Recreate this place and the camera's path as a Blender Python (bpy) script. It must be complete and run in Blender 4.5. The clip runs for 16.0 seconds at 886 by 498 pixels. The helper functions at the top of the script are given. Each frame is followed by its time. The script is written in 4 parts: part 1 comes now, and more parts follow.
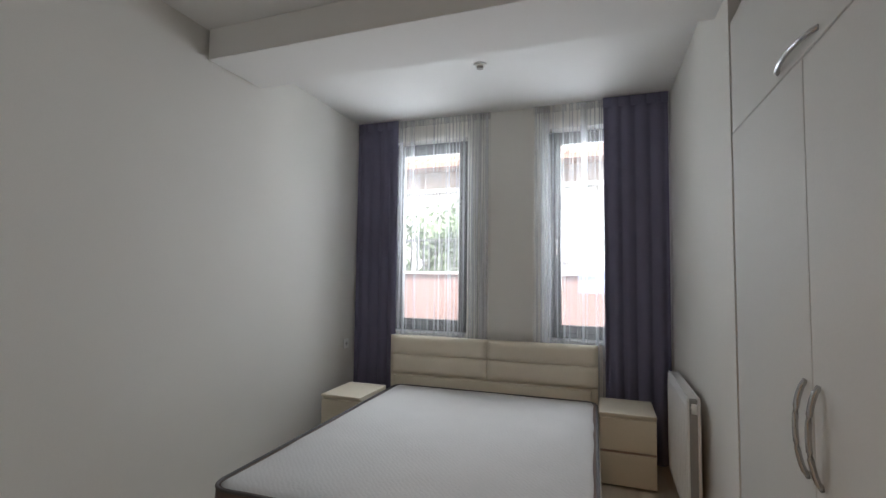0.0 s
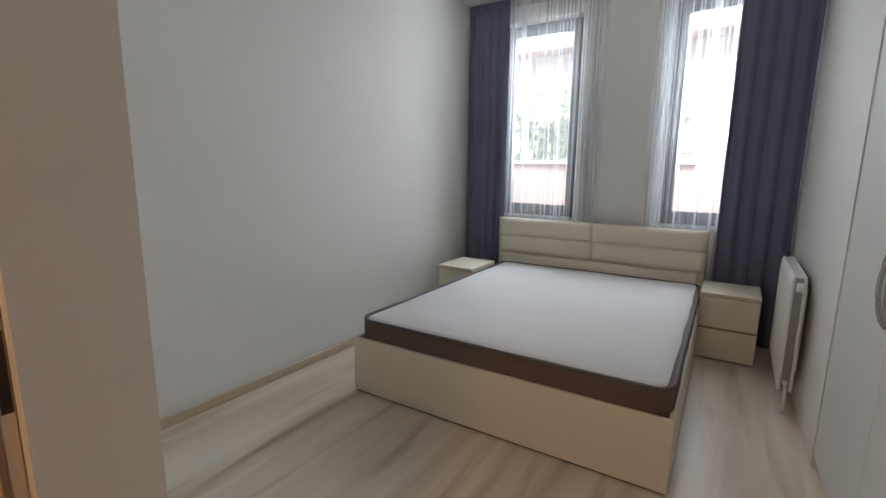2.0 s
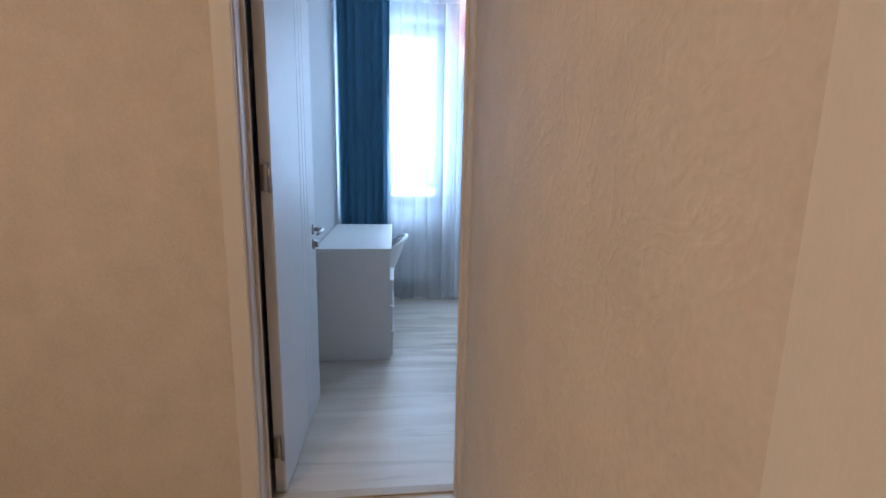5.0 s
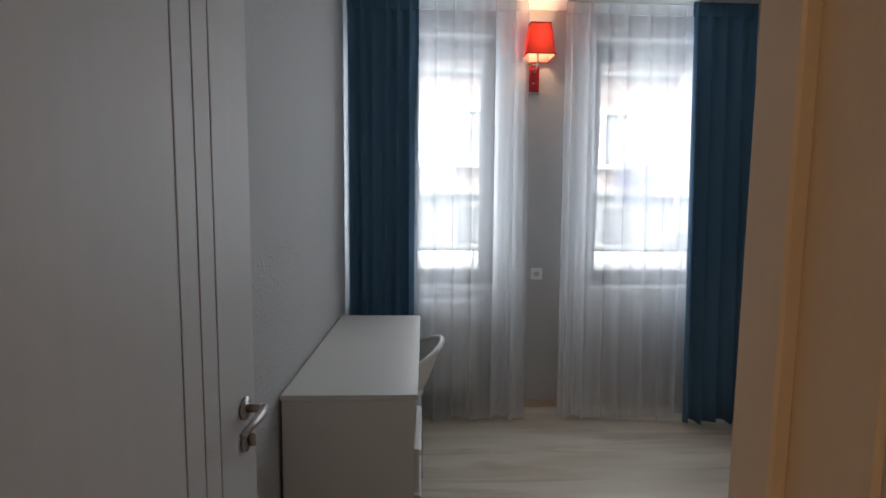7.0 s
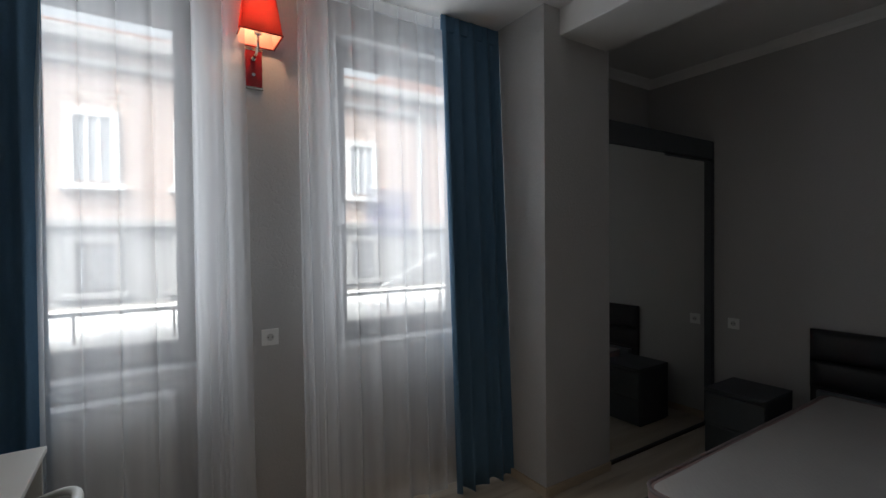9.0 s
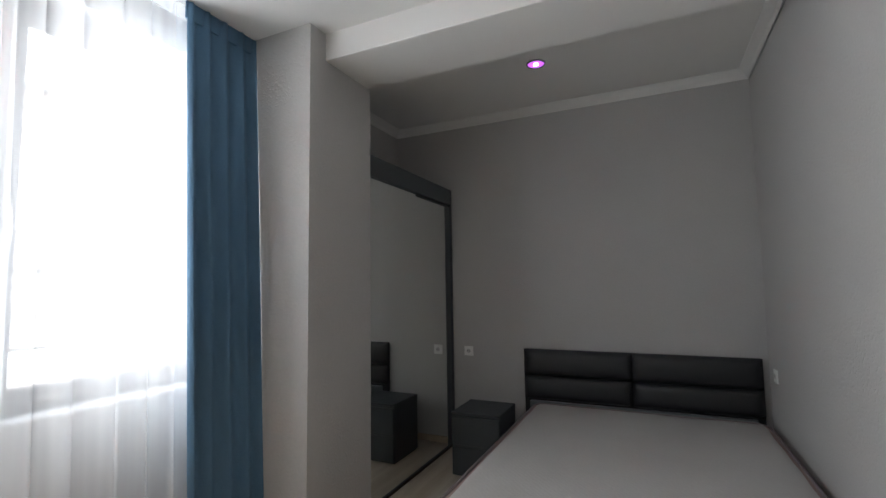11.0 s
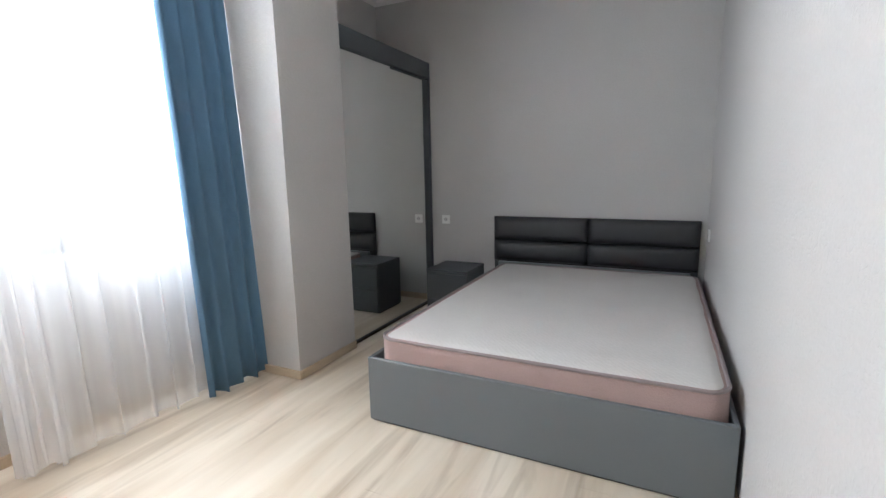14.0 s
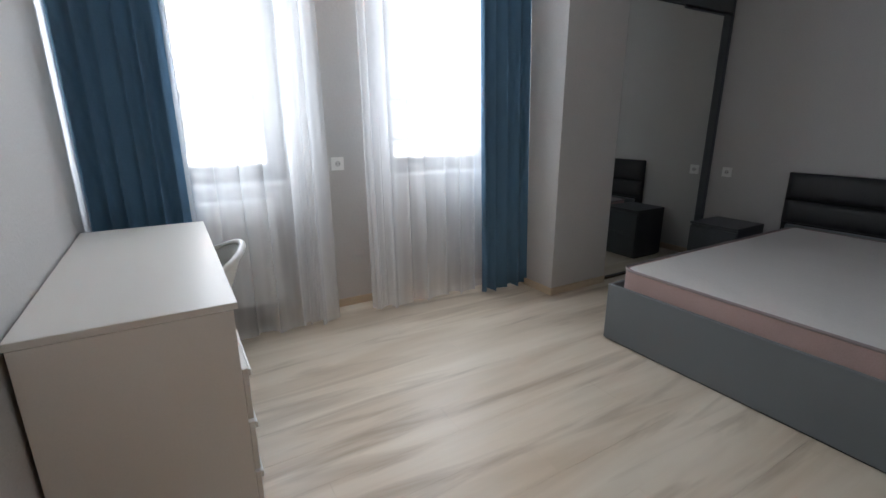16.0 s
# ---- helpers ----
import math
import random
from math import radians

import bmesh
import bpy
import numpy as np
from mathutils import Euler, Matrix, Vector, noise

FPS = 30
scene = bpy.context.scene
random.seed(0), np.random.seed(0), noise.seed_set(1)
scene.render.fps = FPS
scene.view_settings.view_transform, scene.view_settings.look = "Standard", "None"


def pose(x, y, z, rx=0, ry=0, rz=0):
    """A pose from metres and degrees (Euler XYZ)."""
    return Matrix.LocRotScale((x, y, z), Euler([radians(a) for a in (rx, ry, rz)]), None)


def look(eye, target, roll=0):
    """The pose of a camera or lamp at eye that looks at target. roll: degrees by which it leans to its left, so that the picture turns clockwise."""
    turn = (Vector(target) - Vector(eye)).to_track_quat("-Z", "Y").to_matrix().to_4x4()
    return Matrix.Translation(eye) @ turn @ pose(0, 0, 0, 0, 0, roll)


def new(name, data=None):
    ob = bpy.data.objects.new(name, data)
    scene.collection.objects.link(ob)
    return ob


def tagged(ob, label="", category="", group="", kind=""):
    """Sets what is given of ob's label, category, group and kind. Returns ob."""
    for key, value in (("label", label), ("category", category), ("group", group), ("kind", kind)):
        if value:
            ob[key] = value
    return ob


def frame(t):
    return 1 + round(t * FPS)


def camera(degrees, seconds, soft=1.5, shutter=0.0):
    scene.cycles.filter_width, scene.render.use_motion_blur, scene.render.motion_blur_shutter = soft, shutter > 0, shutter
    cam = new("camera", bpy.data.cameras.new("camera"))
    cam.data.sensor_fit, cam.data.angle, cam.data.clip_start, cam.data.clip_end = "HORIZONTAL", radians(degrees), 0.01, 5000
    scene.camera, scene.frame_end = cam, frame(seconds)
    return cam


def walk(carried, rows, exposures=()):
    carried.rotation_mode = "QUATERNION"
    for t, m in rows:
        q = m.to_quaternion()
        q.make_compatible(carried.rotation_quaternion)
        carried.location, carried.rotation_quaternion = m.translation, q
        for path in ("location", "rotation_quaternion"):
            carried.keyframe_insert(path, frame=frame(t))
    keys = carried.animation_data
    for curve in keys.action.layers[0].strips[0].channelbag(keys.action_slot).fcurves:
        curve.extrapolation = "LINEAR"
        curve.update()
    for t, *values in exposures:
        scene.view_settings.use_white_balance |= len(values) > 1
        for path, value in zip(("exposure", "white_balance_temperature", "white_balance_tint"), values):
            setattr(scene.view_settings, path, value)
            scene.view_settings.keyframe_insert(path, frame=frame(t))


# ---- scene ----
cam = camera(88.3, 16.0)
PATH = [
    (0, (-0.048, 0.468, 1.352), (-0.711, 2.351, 1.465), 0.7),
    (0.5, (0.028, 0.414, 1.32), (-0.694, 2.279, 1.304), 0.6),
    (1, (0.085, 0.365, 1.297), (-0.732, 2.184, 1.14), 0.5),
    (1.5, (0.078, 0.304, 1.276), (-0.858, 2.05, 1.001), 0.5),
    (2, (0.066, 0.215, 1.265), (-0.997, 1.873, 0.92), 0.7),
    (2.5, (0.049, 0.147, 1.269), (-1.179, 1.675, 0.873), 0.9),
    (3, (-0.004, 0.121, 1.264), (-1.438, 1.448, 0.837), 1.3),
    (3.5, (-0.058, 0.129, 1.301), (-1.704, 1.169, 0.844), 1.6),
    (4, (-0.215, 0.163, 1.287), (-2.047, 0.827, 0.838), 1.9),
    (4.5, (-0.439, 0.17, 1.284), (-2.357, 0.553, 0.865), 1.7),
    (5, (-0.659, 0.169, 1.277), (-2.614, 0.386, 0.918), 1.1),
    (5.2, (-0.80, 0.15, 1.288), (-2.765, 0.34, 0.965), 1.3),
    (7.3, (-2.094, 0.178, 1.412), (-4.086, 0.274, 1.255), 0.5),
    (7.5, (-2.177, 0.173, 1.389), (-4.167, 0.313, 1.244), 0.5),
    (8, (-2.412, 0.261, 1.397), (-4.376, 0.612, 1.264), 0.1),
    (8.5, (-2.576, 0.356, 1.412), (-4.459, 1.018, 1.285), -0.2),
    (9, (-2.713, 0.462, 1.438), (-4.393, 1.548, 1.406), -0.5),
    (9.5, (-2.833, 0.526, 1.459), (-4.229, 1.957, 1.516), -0.9),
    (10, (-2.951, 0.521, 1.467), (-4.04, 2.193, 1.596), -1.1),
    (10.2, (-2.955, 0.534, 1.436), (-3.960, 2.255, 1.598), -1.0),
    (12.3, (-2.802, 0.426, 1.319), (-3.578, 2.267, 1.43), -1.1),
    (12.5, (-2.76, 0.418, 1.313), (-3.552, 2.254, 1.383), -1.2),
    (13, (-2.71, 0.402, 1.285), (-3.518, 2.231, 1.221), -1.1),
    (13.5, (-2.637, 0.374, 1.243), (-3.458, 2.187, 1.044), -1.3),
    (14, (-2.595, 0.34, 1.236), (-3.455, 2.115, 0.902), -1.1),
    (14.5, (-2.518, 0.311, 1.259), (-3.571, 1.959, 0.841), -1.1),
    (15, (-2.48, 0.238, 1.243), (-3.877, 1.596, 0.792), -0.4),
    (15.5, (-2.398, 0.145, 1.229), (-3.985, 1.256, 0.734), -0.2),
    (16, (-2.258, 0.05, 1.221), (-3.914, 1.034, 0.683), -0.1),
]
EXPOSURES = [(0, 2.52, 6150, 10), (1.5, 2.78, 6050, 10), (2.5, 2.95, 5950, 10), (3.0, 3.1, 5800, 8), (3.5, 3.15, 5750, 8), (4.0, 3.1, 5800, 8), (4.5, 3.2, 5120, 9), (5.0, 3.12, 4300, 4), (5.2, 3.05, 4450, -4),
             (7.3, 1.8, 6150, 10), (8.0, 1.75, 6300, 10), (9.0, 1.4, 6250, 10), (9.5, 1.75, 6200, 10), (10.2, 2.2, 6350, 10),
             (12.3, 4.45, 6300, 10), (14.0, 4.35, 6150, 10), (15.0, 3.9, 6150, 10), (16, 3.05, 6050, 10)]
walk(cam, [(t, look(eye, target, roll)) for t, eye, target, roll in PATH], EXPOSURES)

# ---- world and light ----
world = bpy.data.worlds.new("world")
scene.world = world
world.use_nodes = True
wn = world.node_tree.nodes
sky = wn.new("ShaderNodeTexSky")
sky.sky_type, sky.sun_disc = "NISHITA", False
sky.sun_elevation, sky.sun_rotation = radians(58), radians(140)
sky.air_density, sky.dust_density, sky.ozone_density = 0.7, 8.0, 0.5
haze = wn.new("ShaderNodeHueSaturation")
haze.inputs["Saturation"].default_value = 0.15
world.node_tree.links.new(sky.outputs[0], haze.inputs["Color"])
world.node_tree.links.new(haze.outputs[0], wn["Background"].inputs[0])
wn["Background"].inputs[1].default_value = 0.15


def lamp(name, kind, m, power, colour, size=0.03):
    data = bpy.data.lights.new(name, kind)
    data.energy, data.color = power, colour
    if kind == "AREA":
        data.shape, data.size = "DISK", size
    elif kind == "SUN":
        data.angle = size
    else:
        data.shadow_soft_size = size
    ob = new(name, data)
    ob.matrix_world = m
    return ob


sun = lamp("sun", "SUN", look((0, 0, 30), (-12, 14, 0)), 0.8, (1, 0.96, 0.9), radians(12))
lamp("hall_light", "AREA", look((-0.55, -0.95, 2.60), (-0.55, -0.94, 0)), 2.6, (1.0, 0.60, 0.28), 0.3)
lamp("sconce_bulb", "POINT", pose(-5.005, 0.914, 2.50), 1.2, (1.0, 0.62, 0.36))
spot_lamp = lamp("spot_bulb", "SPOT", look((-3.6, 3.43, 2.79), (-3.6, 3.431, 0)), 0.05, (0.72, 0.3, 1.0), 0.02)
spot_lamp.data.spot_size, spot_lamp.data.spot_blend = radians(110), 0.9


def daylight(m, wide, high, power):
    """The sky's light, gathered in a window's opening."""
    ob = lamp("window_daylight", "AREA", m, power, (0.93, 0.97, 1.0))
    ob.data.shape, ob.data.size, ob.data.size_y = "RECTANGLE", wide, high
    return ob


for c in (-1.53, -0.11):
    daylight(look((c, 4.66, 2.0), (c, 3.66, 1.6)), 0.74, 1.60, 7.4)
for c in (0.2175, 1.7925):
    daylight(look((-5.225, c, 1.70), (0, c, 1.5)), 0.78, 1.55, 3.9)


# ---- materials ----
def material(name, colour, rough=0.6, metal=0.0, spread=0.06, scale=3.0, grain=60.0, bump=0.05, coat=0.0, stretch=(1, 1, 1), rnd=0.0):
    """A plain painted, moulded or woven surface: colour with soft blotches and fine grain, and a fine relief."""
    m = bpy.data.materials.new(name)
    m.use_nodes = True
    n, l = m.node_tree.nodes, m.node_tree.links
    b = n["Principled BSDF"]
    b.inputs["Roughness"].default_value, b.inputs["Metallic"].default_value = rough, metal
    b.inputs["Coat Weight"].default_value = coat
    co, mp = n.new("ShaderNodeTexCoord"), n.new("ShaderNodeMapping")
    geo = n.new("ShaderNodeNewGeometry")
    mp.inputs["Scale"].default_value = stretch
    l.new(geo.outputs["Position"], mp.inputs[0])
    big, fine = n.new("ShaderNodeTexNoise"), n.new("ShaderNodeTexNoise")
    big.inputs["Scale"].default_value, fine.inputs["Scale"].default_value = scale, grain
    big.inputs["Detail"].default_value, fine.inputs["Detail"].default_value = 3, 4
    for t in (big, fine):
        l.new(mp.outputs[0], t.inputs["Vector"])
    add = n.new("ShaderNodeMath")
    add.operation = "ADD"
    l.new(big.outputs[0], add.inputs[0]), l.new(fine.outputs[0], add.inputs[1])
    ramp = n.new("ShaderNodeMapRange")
    ramp.inputs["From Min"].default_value, ramp.inputs["From Max"].default_value = 0.6, 1.4
    ramp.inputs["To Min"].default_value, ramp.inputs["To Max"].default_value = 1 - spread, 1 + spread
    l.new(add.outputs[0], ramp.inputs[0])
    mul = n.new("ShaderNodeVectorMath")
    mul.operation = "SCALE"
    mul.inputs[0].default_value = colour
    l.new(ramp.outputs[0], mul.inputs["Scale"])
    last = mul.outputs[0]
    if rnd:
        info, rr, m2 = n.new("ShaderNodeObjectInfo"), n.new("ShaderNodeMapRange"), n.new("ShaderNodeVectorMath")
        rr.inputs["To Min"].default_value, rr.inputs["To Max"].default_value = 1 - rnd, 1 + rnd
        l.new(info.outputs["Random"], rr.inputs[0])
        m2.operation = "SCALE"
        l.new(last, m2.inputs[0]), l.new(rr.outputs[0], m2.inputs["Scale"])
        last = m2.outputs[0]
    l.new(last, b.inputs["Base Color"])
    rg = n.new("ShaderNodeMapRange")
    rg.inputs["To Min"].default_value, rg.inputs["To Max"].default_value = max(0, rough - 0.06), min(1, rough + 0.06)
    l.new(big.outputs[0], rg.inputs[0]), l.new(rg.outputs[0], b.inputs["Roughness"])
    if bump:
        bp = n.new("ShaderNodeBump")
        bp.inputs["Strength"].default_value, bp.inputs["Distance"].default_value = bump, 0.01
        l.new(fine.outputs[0], bp.inputs["Height"]), l.new(bp.outputs[0], b.inputs["Normal"])
    return m


def laminate(name, light, dark, streak):
    """Pale oak laminate: long grain along y, cathedral streaks and greyish patches that differ board by board."""
    m = bpy.data.materials.new(name)
    m.use_nodes = True
    n, l = m.node_tree.nodes, m.node_tree.links
    b = n["Principled BSDF"]
    geo, info = n.new("ShaderNodeNewGeometry"), n.new("ShaderNodeObjectInfo")
    off = n.new("ShaderNodeVectorMath")
    off.operation = "MULTIPLY_ADD"
    off.inputs[0].default_value = (0.7, 2.3, 0.3)
    l.new(info.outputs["Random"], off.inputs[1]), l.new(geo.outputs["Position"], off.inputs[2])
    maps = []
    for sc in ((6.0, 0.6, 1), (17, 1.1, 1), (9.0, 0.95, 1)):
        mp = n.new("ShaderNodeMapping")
        mp.inputs["Scale"].default_value = sc
        l.new(geo.outputs["Position"] if sc[1] < 1 else off.outputs[0], mp.inputs[0])
        t = n.new("ShaderNodeTexNoise")
        t.inputs["Scale"].default_value, t.inputs["Detail"].default_value, t.inputs["Distortion"].default_value = 1.0, 4, 0.6
        l.new(mp.outputs[0], t.inputs["Vector"])
        maps.append(t.outputs[0])
    r1 = n.new("ShaderNodeValToRGB")
    r1.color_ramp.elements[0].position, r1.color_ramp.elements[0].color = 0.32, (*dark, 1)
    r1.color_ramp.elements[1].position, r1.color_ramp.elements[1].color = 0.64, (*light, 1)
    l.new(maps[0], r1.inputs[0])
    r2 = n.new("ShaderNodeMapRange")
    r2.inputs["From Min"].default_value, r2.inputs["From Max"].default_value = 0.3, 0.7
    r2.inputs["To Min"].default_value, r2.inputs["To Max"].default_value = 0.965, 1.03
    l.new(maps[1], r2.inputs[0])
    s1 = n.new("ShaderNodeVectorMath")
    s1.operation = "SCALE"
    l.new(r1.outputs[0], s1.inputs[0]), l.new(r2.outputs[0], s1.inputs["Scale"])
    mix = n.new("ShaderNodeMix")
    mix.data_type = "RGBA"
    r3 = n.new("ShaderNodeMapRange")
    r3.inputs["From Min"].default_value, r3.inputs["From Max"].default_value = 0.53, 0.72
    r3.inputs["To Max"].default_value = 0.75
    l.new(maps[2], r3.inputs[0]), l.new(r3.outputs[0], mix.inputs[0])
    l.new(s1.outputs[0], mix.inputs["A"])
    mix.inputs["B"].default_value = (*streak, 1)
    rr, s2 = n.new("ShaderNodeMapRange"), n.new("ShaderNodeVectorMath")
    rr.inputs["To Min"].default_value, rr.inputs["To Max"].default_value = 0.985, 1.015
    s2.operation = "SCALE"
    l.new(info.outputs["Random"], rr.inputs[0]), l.new(mix.outputs["Result"], s2.inputs[0]), l.new(rr.outputs[0], s2.inputs["Scale"])
    l.new(s2.outputs[0], b.inputs["Base Color"])
    rg = n.new("ShaderNodeMapRange")
    rg.inputs["To Min"].default_value, rg.inputs["To Max"].default_value = 0.34, 0.47
    l.new(maps[0], rg.inputs[0]), l.new(rg.outputs[0], b.inputs["Roughness"])
    bp = n.new("ShaderNodeBump")
    bp.inputs["Strength"].default_value, bp.inputs["Distance"].default_value = 0.03, 0.004
    l.new(maps[2], bp.inputs["Height"]), l.new(bp.outputs[0], b.inputs["Normal"])
    return m


def sheer_cloth(name, colour, cover, weave=22, vary=0.18, low=0.0, high=1.0):
    """Thin voile: partly see-through, partly scattering, with a fine vertical weave that thickens from low to high."""
    m = bpy.data.materials.new(name)
    m.use_nodes = True
    n, l = m.node_tree.nodes, m.node_tree.links
    n.remove(n["Principled BSDF"])
    tr, tl, df = n.new("ShaderNodeBsdfTransparent"), n.new("ShaderNodeBsdfTranslucent"), n.new("ShaderNodeBsdfDiffuse")
    tl.inputs[0].default_value = df.inputs[0].default_value = (*colour, 1)
    a, c = n.new("ShaderNodeMixShader"), n.new("ShaderNodeMixShader")
    a.inputs[0].default_value = 0.5
    l.new(tl.outputs[0], a.inputs[1]), l.new(df.outputs[0], a.inputs[2])
    geo, mp, t = n.new("ShaderNodeNewGeometry"), n.new("ShaderNodeMapping"), n.new("ShaderNodeTexNoise")
    mp.inputs["Scale"].default_value = (weave, weave, 0.35)
    t.inputs["Scale"].default_value = 1.0
    l.new(geo.outputs["Position"], mp.inputs[0]), l.new(mp.outputs[0], t.inputs["Vector"])
    r = n.new("ShaderNodeMapRange")
    r.inputs["From Min"].default_value, r.inputs["From Max"].default_value = low, high
    r.inputs["To Min"].default_value, r.inputs["To Max"].default_value = cover * (1 - vary), min(1, cover * (1 + vary))
    l.new(t.outputs[0], r.inputs[0]), l.new(r.outputs[0], c.inputs[0])
    l.new(tr.outputs[0], c.inputs[1]), l.new(a.outputs[0], c.inputs[2])
    l.new(c.outputs[0], n["Material Output"].inputs[0])
    return m


def window_glass(name):
    m = bpy.data.materials.new(name)
    m.use_nodes = True
    n, l = m.node_tree.nodes, m.node_tree.links
    n.remove(n["Principled BSDF"])
    tr, gl, mx, fr = n.new("ShaderNodeBsdfTransparent"), n.new("ShaderNodeBsdfGlossy"), n.new("ShaderNodeMixShader"), n.new("ShaderNodeFresnel")
    gl.inputs["Roughness"].default_value = 0.01
    tr.inputs[0].default_value = (0.96, 0.98, 0.97, 1)
    l.new(fr.outputs[0], mx.inputs[0]), l.new(tr.outputs[0], mx.inputs[1]), l.new(gl.outputs[0], mx.inputs[2])
    l.new(mx.outputs[0], n["Material Output"].inputs[0])
    return m


def glow(name, colour, strength):
    m = bpy.data.materials.new(name)
    m.use_nodes = True
    b = m.node_tree.nodes["Principled BSDF"]
    b.inputs["Base Color"].default_value = (*colour, 1)
    b.inputs["Emission Color"].default_value, b.inputs["Emission Strength"].default_value = (*colour, 1), strength
    return m


WALL_A = material("cream_wallpaper", (0.73, 0.71, 0.665), 0.75, spread=0.035, scale=1.2, grain=260, bump=0.03)
WALL_B = material("grey_wallpaper", (0.51, 0.50, 0.49), 0.72, spread=0.055, scale=1.5, grain=90, bump=0.10)


def embossed(m, scale, strength):
    """Adds the soft, curled relief of pressed wallpaper."""
    n, l = m.node_tree.nodes, m.node_tree.links
    geo, t, r = n.new("ShaderNodeNewGeometry"), n.new("ShaderNodeTexNoise"), n.new("ShaderNodeMapRange")
    t.inputs["Scale"].default_value, t.inputs["Detail"].default_value, t.inputs["Distortion"].default_value = scale, 2, 2.5
    r.inputs["From Min"].default_value, r.inputs["From Max"].default_value = 0.52, 0.66
    old = n["Principled BSDF"].inputs["Normal"].links[0].from_node
    bp = n.new("ShaderNodeBump")
    bp.inputs["Strength"].default_value, bp.inputs["Distance"].default_value = strength, 0.004
    l.new(geo.outputs["Position"], t.inputs["Vector"]), l.new(t.outputs[0], r.inputs[0]), l.new(r.outputs[0], bp.inputs["Height"])
    l.new(old.outputs[0], bp.inputs["Normal"]), l.new(bp.outputs[0], n["Principled BSDF"].inputs["Normal"])


embossed(WALL_B, 22, 0.22)
WALL_H = material("hall_wallpaper", (0.66, 0.56, 0.44), 0.7, spread=0.09, scale=9, grain=120, bump=0.03)
embossed(WALL_H, 16, 0.15)
CEIL = material("white_ceiling_paint", (0.82, 0.81, 0.79), 0.8, spread=0.02, scale=1.0, grain=150, bump=0.05)
BEIGE_SKIRT = material("oak_skirting", (0.52, 0.42, 0.30), 0.5, spread=0.1, scale=8, grain=50, stretch=(1, 1, 10))
DOOR_TRIM = material("ivory_door_trim", (0.74, 0.66, 0.56), 0.42, spread=0.03, scale=4, grain=90, stretch=(10, 10, 1))
DOOR_LEAF = material("white_door_laminate", (0.63, 0.61, 0.59), 0.5, spread=0.03, scale=3, grain=70, stretch=(12, 12, 0.6), bump=0.03)
OAK = laminate("pale_oak_laminate", (0.69, 0.62, 0.515), (0.54, 0.455, 0.35), (0.33, 0.26, 0.185))
OAK_HALL = laminate("cream_hall_laminate", (0.74, 0.66, 0.55), (0.68, 0.59, 0.48), (0.64, 0.56, 0.46))
JOINT = material("floor_joint", (0.36, 0.30, 0.24), 0.9)
BED_CREAM = material("cream_furniture_board", (0.70, 0.63, 0.50), 0.4, spread=0.03, scale=2, grain=140, bump=0.04)
LEATHER_CREAM = material("cream_leatherette", (0.74, 0.66, 0.53), 0.45, spread=0.04, scale=6, grain=200, bump=0.25)
LEATHER_DARK = material("black_leatherette", (0.022, 0.023, 0.026), 0.36, spread=0.1, scale=6, grain=200, bump=0.3)
BOARD_DARK = material("anthracite_board", (0.068, 0.078, 0.086), 0.42, spread=0.06, scale=2, grain=140, bump=0.05)
BOARD_GREY = material("grey_bed_board", (0.135, 0.15, 0.16), 0.42, spread=0.04, scale=2, grain=140, bump=0.04)
TICK_WHITE = material("mattress_ticking", (0.54, 0.525, 0.51), 0.85, spread=0.04, scale=5, grain=70, bump=0.16)


def quilted(m):
    """Adds fine diagonal quilting ridges to a ticking's relief."""
    n, l = m.node_tree.nodes, m.node_tree.links
    geo, w = n.new("ShaderNodeNewGeometry"), n.new("ShaderNodeTexWave")
    w.bands_direction = "DIAGONAL"
    w.inputs["Scale"].default_value, w.inputs["Distortion"].default_value, w.inputs["Detail Scale"].default_value = 22, 5.0, 1.2
    old = n["Principled BSDF"].inputs["Normal"].links[0].from_node
    bp = n.new("ShaderNodeBump")
    bp.inputs["Strength"].default_value, bp.inputs["Distance"].default_value = 0.10, 0.004
    l.new(geo.outputs["Position"], w.inputs["Vector"]), l.new(w.outputs[1], bp.inputs["Height"])
    l.new(old.outputs[0], bp.inputs["Normal"]), l.new(bp.outputs[0], n["Principled BSDF"].inputs["Normal"])


quilted(TICK_WHITE)
TICK_BROWN = material("brown_mattress_border", (0.13, 0.088, 0.072), 0.85, spread=0.1, scale=8, grain=150, bump=0.3)
TICK_PINK = material("pink_mattress_border", (0.35, 0.25, 0.235), 0.85, spread=0.08, scale=8, grain=150, bump=0.3)
PIPING = material("dark_piping", (0.10, 0.09, 0.09), 0.7)
PIPING_GREY = material("grey_piping", (0.24, 0.20, 0.20), 0.7)
PURPLE = material("purple_curtain", (0.15, 0.142, 0.212), 0.85, spread=0.1, scale=4, grain=180, bump=0.3)
BLUE = material("blue_curtain", (0.085, 0.175, 0.275), 0.85, spread=0.1, scale=4, grain=180, bump=0.3)
SHEER = sheer_cloth("white_voile", (0.95, 0.955, 0.965), 0.41, 11, 0.35)
SHEER_A = sheer_cloth("grey_voile", (0.94, 0.95, 0.97), 0.28, 60, 0.7, 0.42, 0.72)
FRAME_DARK = material("anthracite_window_profile", (0.055, 0.053, 0.053), 0.45, spread=0.05)
# seal brown that also paints the shade in the casing groove and drawer gaps
SEAL_BROWN = material("brown_seal_and_gap_shade", (0.30, 0.21, 0.16), 0.7)
SILL = material("grey_window_board", (0.30, 0.30, 0.30), 0.5, spread=0.05)
FRAME_WHITE = material("white_window_board", (0.75, 0.75, 0.74), 0.4, spread=0.03)
GLASS = window_glass("window_glass")
